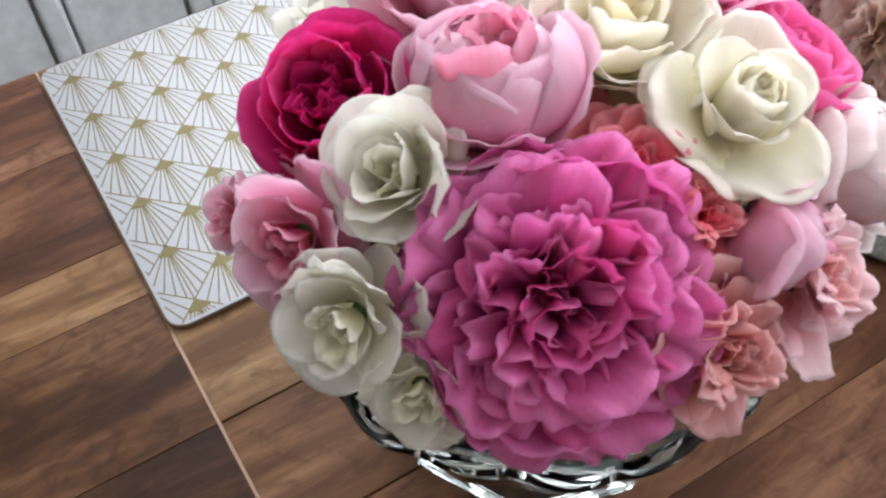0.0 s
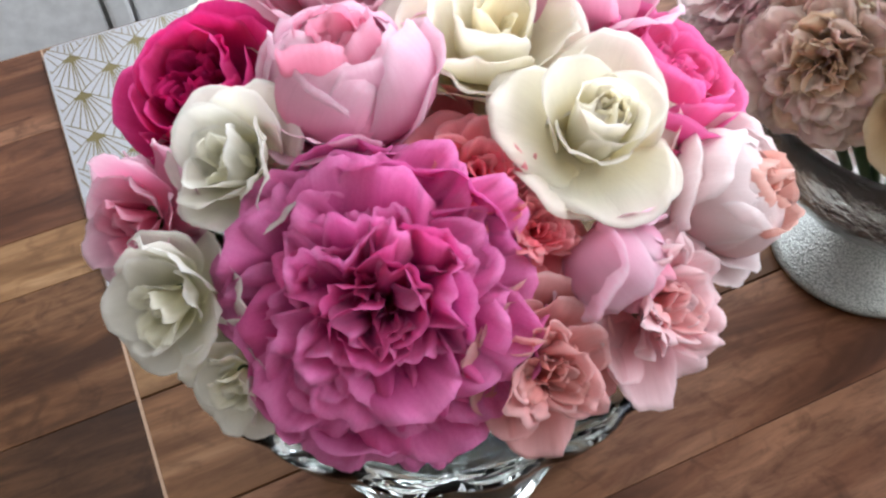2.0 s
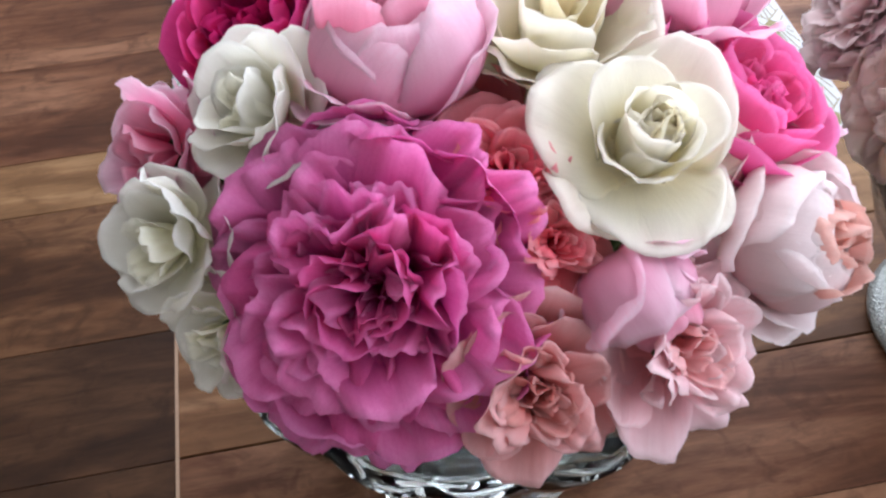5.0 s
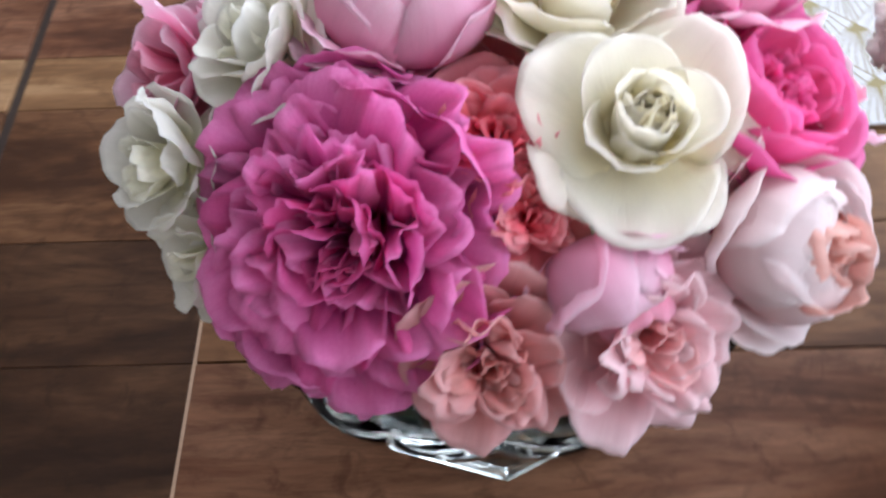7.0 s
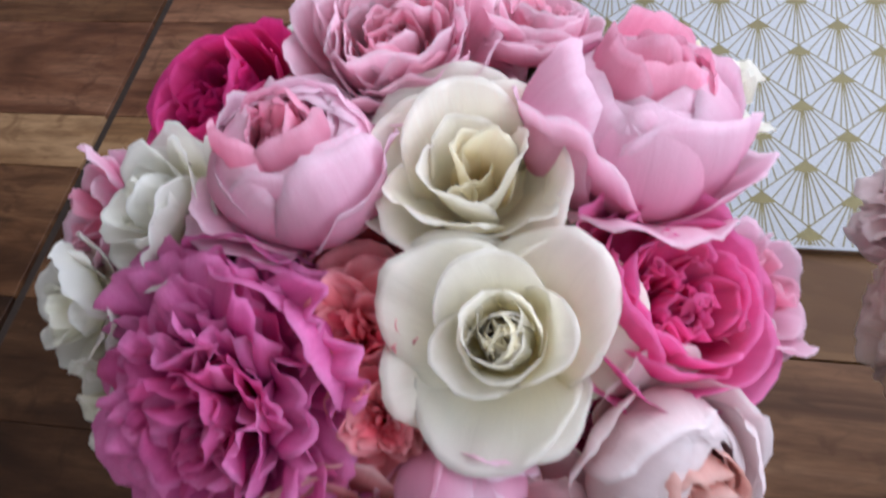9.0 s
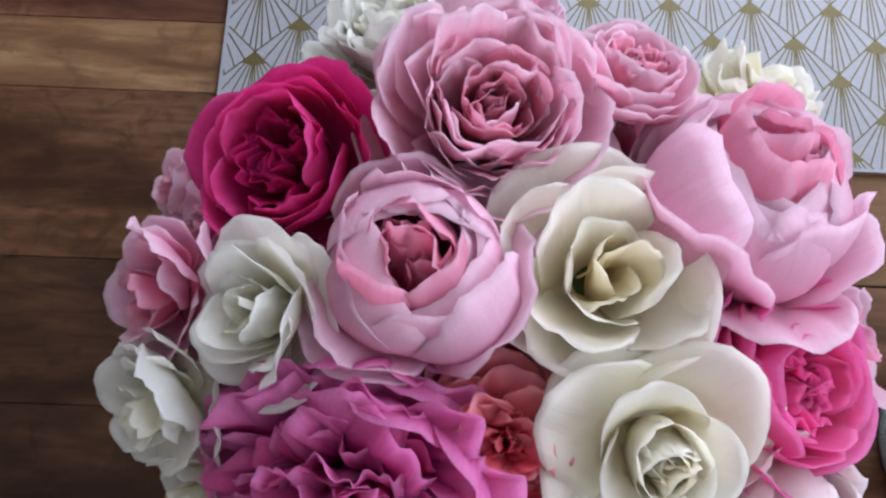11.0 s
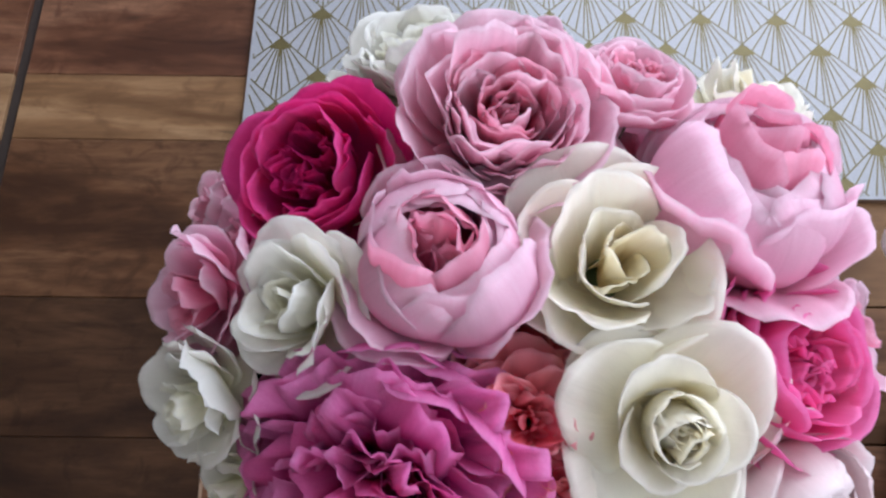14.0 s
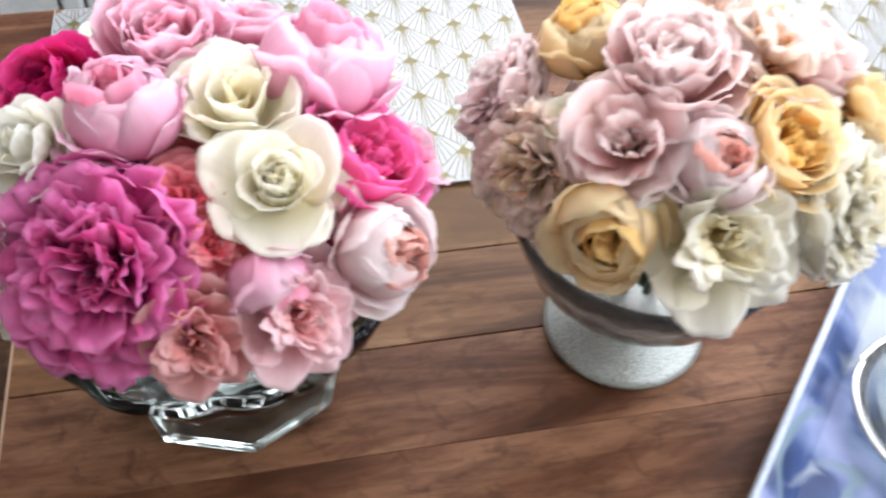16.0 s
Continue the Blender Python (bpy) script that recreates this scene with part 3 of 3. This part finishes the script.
def make_ruffled():
    r = []
    for n, turn, L, W, th, r0, rho, ruf in (
            (6, 0, 1.28, 1.20, (-55, 22, 78), 0.14, 0.95, 0.06), (7, 22, 1.22, 1.02, (-38, 36, 62), 0.14, 0.85, 0.07), (8, 8, 1.14, 0.88, (-18, 52, 52), 0.14, 0.72, 0.09),
            (8, 29, 1.04, 0.78, (4, 64, 48), 0.13, 0.60, 0.10), (8, 12, 0.95, 0.68, (24, 74, 50), 0.12, 0.48, 0.11), (8, 33, 0.87, 0.58, (42, 82, 56), 0.11, 0.36, 0.12),
            (7, 2, 0.80, 0.50, (56, 88, 64), 0.09, 0.28, 0.12), (6, 25, 0.72, 0.42, (68, 92, 74), 0.07, 0.20, 0.12), (5, 9, 0.66, 0.34, (78, 92, 88), 0.03, 0.14, 0.10)):
        r += ring(n, turn, 24, size=0.16, L=L, W=W, th=th, r0=r0, rho=rho, ruffle=0.75 * ruf, curl=0.04, notch=0.02, round_=0.18, heart=L < 0.9)
    return r


def make_quartered():
    """A big old rose: smooth guard petals below, and a dome packed with short folded petals."""
    r = []
    for n, turn, L, W, th, rho in ((9, 0, 1.10, 0.98, (-66, 4, 92), 0.90), (10, 22, 1.10, 0.90, (-48, 24, 90), 0.82), (10, 8, 1.10, 0.82, (-30, 40, 80), 0.74)):
        r += ring(n, turn, 14, size=0.07, L=L, W=W, th=th, r0=0.14, rho=rho, ruffle=0.05, curl=0.03, round_=0.20)
    for i, (n, lean, L, W) in enumerate(((4, 9, 0.78, 0.28), (7, 18, 0.84, 0.34), (10, 28, 0.90, 0.40), (12, 38, 0.94, 0.45), (14, 48, 0.98, 0.49), (15, 58, 1.01, 0.53), (15, 68, 1.03, 0.57), (14, 79, 1.05, 0.64))):
        shapes = [petal(L=L * random.uniform(0.95, 1.06), W=W * (0.85 + 0.12 * k), th=(102 - lean, 97 - lean, 62 - lean + 20 * (k % 3)), r0=0.05, rho=0.14 + 0.08 * i, ruffle=0.11, curl=0.05, notch=0.03, round_=0.16, seed=60 + 7.3 * i + 3.1 * k) for k in range(5)]
        for k in range(n):
            az = 47 * i + 360 * k / n + random.uniform(-14, 14)
            fold = pose(0, 0, 0, 0, 0, az) @ pose(0.55 * math.sin(radians(lean)), 0, 0, 0, 0, random.uniform(-62, 62) * (1 - lean / 100)) @ pose(-0.55 * math.sin(radians(lean)), 0, 0)
            r.append((shapes[k % 5], 0, random.uniform(-9, 9), random.uniform(-9, 9), random.uniform(0.84, 1.07), fold, (i < 3 and k % 3 != 0) or (i < 6 and k % 4 == 1)))
    r += ring(4, 20, 25, size=0.12, L=0.56, W=0.34, th=(84, 100, 118), r0=0.03, rho=0.12, ruffle=0.07, heart=True)
    return r



def make_layered():
    """An old rose of many nested cups that grow paler outwards."""
    r = []
    for i in range(9):
        f = i / 8
        r += ring(4 + i // 2, i * 37, 15, size=0.1, L=0.66 + 0.50 * f, W=0.36 + 0.74 * f, th=(78 - 92 * f, 97 - 15 * f, 100 - 40 * f), r0=0.05 + 0.13 * f, rho=0.13 + 0.62 * f, ruffle=0.06 + 0.03 * f, curl=0.04, heart=i < 3 or i == 4)
    r += ring(6, 41, 16, L=1.20, W=1.20, th=(-44, 60, 34), r0=0.16, rho=1.0, ruffle=0.08, curl=0.06)
    return r



def make_tall():
    """A half-blown rose: a few tall, folded inner petals in a bowl of broad ones."""
    r = []
    r += ring(2, 20, 20, L=0.92, W=0.46, th=(86, 90, 84), r0=0.03, rho=0.20, ruffle=0.06, point=0.20, heart=True)
    r += ring(3, 70, 24, L=1.00, W=0.80, th=(76, 92, 78), r0=0.08, rho=0.30, ruffle=0.08, curl=0.05, point=0.16, heart=True)
    r += ring(3, 20, 20, L=1.04, W=1.10, th=(58, 92, 66), r0=0.14, rho=0.42, ruffle=0.09, curl=0.06, point=0.12)
    r += ring(3, 5, 18, L=1.08, W=1.50, th=(30, 92, 46), r0=0.18, rho=0.58, ruffle=0.10, curl=0.08, point=0.06)
    r += ring(4, 50, 18, size=0.14, L=1.14, W=1.75, th=(-2, 86, 20), r0=0.20, rho=0.80, ruffle=0.11, curl=0.10)
    r += ring(4, 20, 18, size=0.14, L=1.16, W=1.75, th=(-30, 72, 14), r0=0.20, rho=1.0, ruffle=0.09, curl=0.08)
    return r



def make_cabbage():
    """An old garden rose: a bowl of guard petals packed with folded ones."""
    r = []
    for n, turn, L, W, th, r0, rho in ((4, 5, 0.70, 0.34, (84, 92, 96), 0.03, 0.12), (6, 31, 0.73, 0.42, (78, 92, 92), 0.11, 0.18), (7, 11, 0.76, 0.50, (70, 92, 86), 0.18, 0.25), (7, 40, 0.80, 0.58, (60, 92, 82), 0.24, 0.33)):
        r += ring(n, turn, 30, size=0.10, L=L, W=W, th=th, r0=r0, rho=rho, ruffle=0.085, heart=True)
    r += ring(5, 17, 14, L=0.95, W=0.95, th=(28, 92, 88), r0=0.24, rho=0.50, ruffle=0.05)
    r += ring(5, 53, 12, L=1.10, W=1.25, th=(-2, 90, 84), r0=0.22, rho=0.70, ruffle=0.05, curl=0.03)
    r += ring(5, 20, 12, L=1.20, W=1.45, th=(-24, 82, 62), r0=0.20, rho=0.88, ruffle=0.06, curl=0.06)
    r += ring(4, 70, 14, L=1.18, W=1.55, th=(-40, 68, 40), r0=0.20, rho=1.0, ruffle=0.06, curl=0.06)
    return r


def make_loose():
    """A few broad petals round a small folded heart: an opened old bloom."""
    r = []
    r += ring(4, 10, 22, size=0.15, L=0.66, W=0.42, th=(72, 95, 84), r0=0.06, rho=0.16, ruffle=0.12, heart=True)
    r += ring(4, 40, 24, size=0.16, L=0.84, W=0.66, th=(50, 88, 64), r0=0.10, rho=0.28, ruffle=0.13, heart=True)
    r += ring(4, 15, 22, size=0.16, L=1.00, W=1.15, th=(20, 84, 48), r0=0.14, rho=0.52, ruffle=0.11, curl=0.08)
    r += ring(4, 50, 20, size=0.16, L=1.14, W=1.55, th=(-14, 76, 30), r0=0.16, rho=0.80, ruffle=0.11, curl=0.10)
    r += ring(4, 22, 18, size=0.14, L=1.20, W=1.60, th=(-44, 52, 36), r0=0.18, rho=1.0, ruffle=0.10, curl=0.08)
    return r


def make_blown():
    """A blown bloom: crumpled inner petals spill over a few large ragged ones."""
    r = []
    for i, (n, lean, L, W) in enumerate(((4, 14, 0.66, 0.50), (6, 30, 0.80, 0.62), (7, 46, 0.92, 0.74), (6, 60, 1.02, 0.92))):
        r += ring(n, 33 * i, 30, size=0.20, L=L, W=W, th=(98 - lean, 100 - lean, 56 - 0.6 * lean), r0=0.06, rho=0.22 + 0.14 * i, ruffle=0.17, curl=0.06, notch=0.06, heart=i < 2)
    r += ring(5, 20, 24, size=0.16, L=1.14, W=1.30, th=(-10, 72, 6), r0=0.16, rho=0.80, ruffle=0.14, curl=0.10, notch=0.04)
    r += ring(5, 60, 20, size=0.16, L=1.20, W=1.40, th=(-44, 46, 20), r0=0.18, rho=1.0, ruffle=0.11, curl=0.08)
    return r



def measured(rings):
    """The petals of a kind, its radius, and the height of its middle."""
    rs, zs = [], []
    for me, az, tilt, twist, s, lift, heart in rings:
        m = lift @ pose(0, 0, 0, 0, 0, az) @ pose(0, 0, 0, twist, tilt, 0) @ Matrix.Scale(s, 4)
        for v in list(me.vertices)[::7]:
            p = m @ v.co
            rs.append(math.hypot(p.x, p.y))
            zs.append(p.z)
    rs.sort()
    zs.sort()
    n = len(rs)
    return rings, rs[int(0.95 * n)], (zs[int(0.04 * n)] + zs[int(0.98 * n)]) / 2


KIND = {"spiral": measured(make_spiral()), "globe": measured(make_globe()), "ruffled": measured(make_ruffled()), "layered": measured(make_layered()), "loose": measured(make_loose()), "cabbage": measured(make_cabbage()), "quartered": measured(make_quartered()), "tall": measured(make_tall()), "blown": measured(make_blown())}


def rose(kind, colour, at, axis, radius, spin, label, group, foot):
    """A cut rose whose bloom has its middle at `at` and looks along `axis`; its stem runs down to foot."""
    rings, wide, middle = KIND[kind]
    radius /= wide
    axis = Vector(axis).normalized()
    top = tagged(new("rose"), label, "rose", group=group)
    turn = axis.to_track_quat("Z", "Y").to_matrix().to_4x4()
    top.matrix_world = Matrix.Translation(Vector(at) - axis * middle * radius) @ turn @ pose(0, 0, 0, 0, 0, spin) @ Matrix.Scale(radius, 4)
    for me, az, tilt, twist, s, lift, heart in rings:
        ob = new("petal", me)
        if not me.materials:
            me.materials.append(None)
        ob.parent = top
        ob.matrix_basis = lift @ pose(0, 0, 0, 0, 0, az) @ pose(0, 0, 0, twist, tilt, 0) @ Matrix.Scale(s, 4)
        ob.material_slots[0].link = "OBJECT"
        ob.material_slots[0].material = (HEART if heart else PETAL)[colour]
    start = top.matrix_world.translation
    inv = top.matrix_world.inverted()
    end = Vector(foot)
    mid = start - axis * 0.02
    pts = [inv @ ((1 - s) ** 2 * start + 2 * s * (1 - s) * mid + s * s * end) for s in (0, 0.2, 0.4, 0.6, 0.8, 1)]
    part("stem", tube(pts, 0.13, 0.0026 / radius), STEM, top, "green cut stem")
    part("calyx", lathe([(0.03, -0.16), (0.14, -0.10), (0.22, 0.0), (0.20, 0.06)], 16), STEM, top, "green calyx")
    return top


GA = "roses in the clear glass bowl"
BOUQUET = [
    ("quartered", "magenta", (0.0965, -0.187, 0.168), (-0.24, -0.72, 0.63), 0.0425, 0, "large magenta pink rose with dense ruffled petals"),
    ("spiral", "ivory", (0.1745, -0.1775, 0.1985), (0.02, -0.42, 0.90), 0.0258, 200, "ivory white rose opening in a neat spiral"),
    ("globe", "pink", (0.1089, -0.1319, 0.2100), (0.0, -0.03, 1.0), 0.0265, 30, "soft pink globe-shaped rose, half open"),
    ("cabbage", "crimson", (0.0713, -0.0961, 0.1906), (-0.28, -0.22, 0.93), 0.0258, 40, "deep crimson pink rose with folded petals"),
    ("layered", "rose", (0.1290, -0.0835, 0.2050), (0.06, -0.12, 0.99), 0.0300, 15, "rose pink bloom of many cupped layers"),
    ("tall", "ivory", (0.1601, -0.1316, 0.2035), (0.08, -0.18, 0.97), 0.0300, 80, "creamy white rose with broad loose outer petals"),
    ("globe", "pink", (0.2044, -0.1030, 0.1990), (0.18, 0.32, 0.92), 0.0322, 120, "large light pink rose with cupped petals"),
    ("cabbage", "hot", (0.2143, -0.1532, 0.1809), (0.52, -0.12, 0.84), 0.0270, 10, "bright hot pink rose with crowded petals"),
    ("tall", "white", (0.0685, -0.1433, 0.2000), (-0.58, -0.25, 0.77), 0.0210, 150, "greenish white rose with a folded outer petal"),
    ("loose", "pink", (0.0373, -0.1317, 0.1790), (-0.80, -0.30, 0.50), 0.0205, 60, "soft pink rose at the rim with broad petals"),
    ("loose", "white", (0.0385, -0.1620, 0.1720), (-0.75, -0.45, 0.48), 0.0205, 20, "white rose hanging over the bowl's rim"),
    ("loose", "white", (0.0490, -0.1850, 0.1530), (-0.70, -0.62, 0.30), 0.0160, 95, "white rose half hidden under the magenta bloom"),
    ("blown", "coral", (0.1350, -0.1735, 0.1895), (-0.05, -0.45, 0.88), 0.0195, 70, "coral red rose tucked between larger blooms"),
    ("blown", "coral", (0.1440, -0.1950, 0.1820), (0.10, -0.65, 0.75), 0.0135, 33, "small coral red rose beside the folded pink petals"),
    ("blown", "salmon", (0.1320, -0.2230, 0.1550), (0.03, -0.86, 0.48), 0.0220, 25, "salmon pink rose with crinkled petals at the rim"),
    ("blown", "blush", (0.1755, -0.2165, 0.1550), (0.36, -0.74, 0.54), 0.0255, 0, "shell pink open rose with loose petals"),
    ("globe", "pink", (0.1660, -0.2055, 0.1665), (0.35, -0.75, -0.30), 0.0185, 200, "soft pink broad folded rose petals"),
    ("globe", "shell", (0.2167, -0.1942, 0.1640), (0.66, -0.56, 0.48), 0.0235, 45, "pale shell pink rose bud, partly open"),
    ("layered", "white", (0.1018, -0.0425, 0.1780), (-0.15, 0.45, 0.88), 0.0235, 0, "creamy white rose at the back of the bowl"),
    ("loose", "pink", (0.1411, -0.0348, 0.1800), (0.0, 0.60, 0.80), 0.0135, 30, "small soft pink rose at the back"),
    ("cabbage", "rose", (0.1711, -0.0665, 0.2000), (0.15, 0.35, 0.92), 0.0170, 50, "coral pink rose at the back of the bowl"),
    ("blown", "ivory", (0.2213, -0.0530, 0.1640), (0.45, 0.50, 0.72), 0.0240, 80, "ivory white rose with ragged petals at the back"),
    ("loose", "rose", (0.0320, -0.0880, 0.1540), (-0.85, 0.15, 0.50), 0.0140, 10, "small rose pink bloom low at the rim"),
    ("loose", "coral", (0.1300, -0.1510, 0.1835), (-0.10, -0.30, 0.95), 0.0195, 15, "coral red rose deep beside the magenta bloom"),
    ("loose", "pink", (0.1700, -0.0860, 0.1760), (0.12, 0.15, 0.95), 0.0220, 50, "soft pink rose deep between fuller blooms"),
    ("loose", "pink", (0.1420, -0.1060, 0.1860), (0.05, 0.05, 1.0), 0.0220, 0, "soft pink rose deep between fuller blooms"),
    ("loose", "pink", (0.1900, -0.1330, 0.1700), (0.45, -0.05, 0.90), 0.0190, 77, "soft pink rose deep between fuller blooms"),
    ("loose", "pink", (0.0840, -0.1200, 0.1720), (-0.55, 0.0, 0.80), 0.0190, 33, "soft pink rose deep between fuller blooms"),
    ("loose", "pink", (0.0480, -0.1080, 0.1640), (-0.80, 0.05, 0.55), 0.0200, 12, "soft pink rose deep between fuller blooms"),
    ("loose", "rose", (0.1500, -0.0560, 0.1740), (0.05, 0.45, 0.90), 0.0200, 55, "rose pink bloom deep at the back"),
    ("loose", "hot", (0.1950, -0.1800, 0.1600), (0.45, -0.50, 0.70), 0.0150, 18, "small hot pink rose under the ivory bloom"),
    ("loose", "white", (0.0750, -0.0560, 0.1600), (-0.45, 0.60, 0.60), 0.0200, 64, "white rose deep at the back"),
    ("loose", "pink", (0.2380, -0.1360, 0.1640), (0.80, 0.10, 0.55), 0.0205, 140, "soft pink rose behind the hot pink bloom"),
]
for kind, colour, at, axis, radius, spin, label in BOUQUET:
    rose(kind, colour, at, axis, radius, spin, label, GA, BOWL_AT + Vector((0.25 * (at[0] - BOWL_AT.x), 0.25 * (at[1] - BOWL_AT.y), 0.050)))

GB = "roses in the silver footed goblet"
SECOND = [
    ("quartered", "mauve", (0.2950, -0.0915, 0.1630), (-0.80, 0.30, 0.50), 0.0270, 0, "mauve pink rose at the goblet's rim"),
    ("globe", "yellow", (0.3380, -0.0900, 0.1930), (-0.35, 0.20, 0.90), 0.0235, 20, "amber yellow globe-shaped rose"),
    ("ruffled", "peach", (0.3909, -0.0859, 0.2012), (0.15, 0.40, 0.90), 0.0290, 40, "peach and apricot ruffled rose"),
    ("layered", "mauve", (0.3660, -0.1330, 0.2040), (-0.08, -0.10, 0.99), 0.0310, 60, "mauve pink layered open rose"),
    ("blown", "peach", (0.4240, -0.1230, 0.1980), (0.40, 0.05, 0.92), 0.0350, 80, "pale peach rose with frilled petals"),
    ("loose", "mauve", (0.3350, -0.1647, 0.1870), (-0.42, -0.45, 0.80), 0.0290, 100, "dusky mauve rose with rolled petals"),
    ("globe", "shell", (0.3720, -0.1834, 0.1896), (0.10, -0.50, 0.85), 0.0220, 0, "blush white rose bud"),
    ("cabbage", "yellow", (0.4110, -0.1777, 0.1850), (0.30, -0.45, 0.84), 0.0265, 10, "golden yellow rose with a folded heart"),
    ("globe", "yellow", (0.3240, -0.1936, 0.1547), (-0.45, -0.75, 0.40), 0.0255, 200, "amber yellow rose bud against the goblet's rim"),
    ("blown", "cream", (0.3731, -0.2060, 0.1590), (0.02, -0.80, 0.60), 0.0370, 30, "large cream white frilled rose"),
    ("quartered", "cream", (0.4480, -0.1841, 0.1480), (0.70, -0.55, 0.42), 0.0360, 50, "pale cream frilled rose leaning out"),
    ("quartered", "apricot", (0.3010, -0.1420, 0.1520), (-0.72, -0.58, 0.40), 0.0305, 70, "apricot rose with fine crowded petals"),
    ("loose", "cream", (0.3160, -0.1420, 0.1800), (-0.66, -0.20, 0.72), 0.0165, 0, "small ivory bloom with a yellow heart"),
    ("ruffled", "yellow", (0.4700, -0.1480, 0.1760), (0.85, 0.0, 0.50), 0.0200, 90, "orange yellow rose at the far rim"),
    ("cabbage", "mauve", (0.4530, -0.1150, 0.1860), (0.60, 0.25, 0.75), 0.0290, 15, "pale mauve pink layered rose"),
    ("loose", "mauve", (0.3560, -0.1200, 0.1640), (-0.10, 0.0, 1.0), 0.0300, 35, "mauve pink rose deep between fuller blooms"),
    ("loose", "cream", (0.4000, -0.1580, 0.1640), (0.20, -0.20, 0.95), 0.0300, 75, "cream rose deep between fuller blooms"),
]
for kind, colour, at, axis, radius, spin, label in SECOND:
    rose(kind, colour, at, axis, radius, spin, label, GB, GOB_AT + Vector((0.25 * (at[0] - GOB_AT.x), 0.25 * (at[1] - GOB_AT.y), 0.056)))

# ---- planks of the table top ----
ROWS_Y = [0.256, 0.165, 0.077, 0.034, -0.060, -0.132, -0.204, -0.300, -0.390, -0.480, -0.580, -0.690, -0.800]
COLS = [(-0.75, -0.1330), (-0.1260, -0.0008), (0.0008, 1.25)]
# plank browns; left and near rows are darkened partly for the shade over them
TONES = ["mid red tan mid dark dark dark dark dark red mid dark".split(), "red red tan mid dark dark dark dark mid dark red mid".split(), "mid red tan tan warm red red mid dark mid dark mid".split()]
for c, (xa, xb) in enumerate(COLS):
    for r in range(len(ROWS_Y) - 1):
        gap = 0.00015 if (c < 2 or r != 4) else 0.0009
        part("plank", block(xa, xb, ROWS_Y[r + 1] + gap, ROWS_Y[r] - gap, -0.0200, 0.0, 0.0003, 1), WOOD[TONES[c][r]], table, smooth=False)
part("seam_strip", block(-0.0009, 0.0009, -0.80, 0.256, -0.006, -0.0004), SEAM_LIGHT, table, "pale filler strip between plank fields", smooth=False)
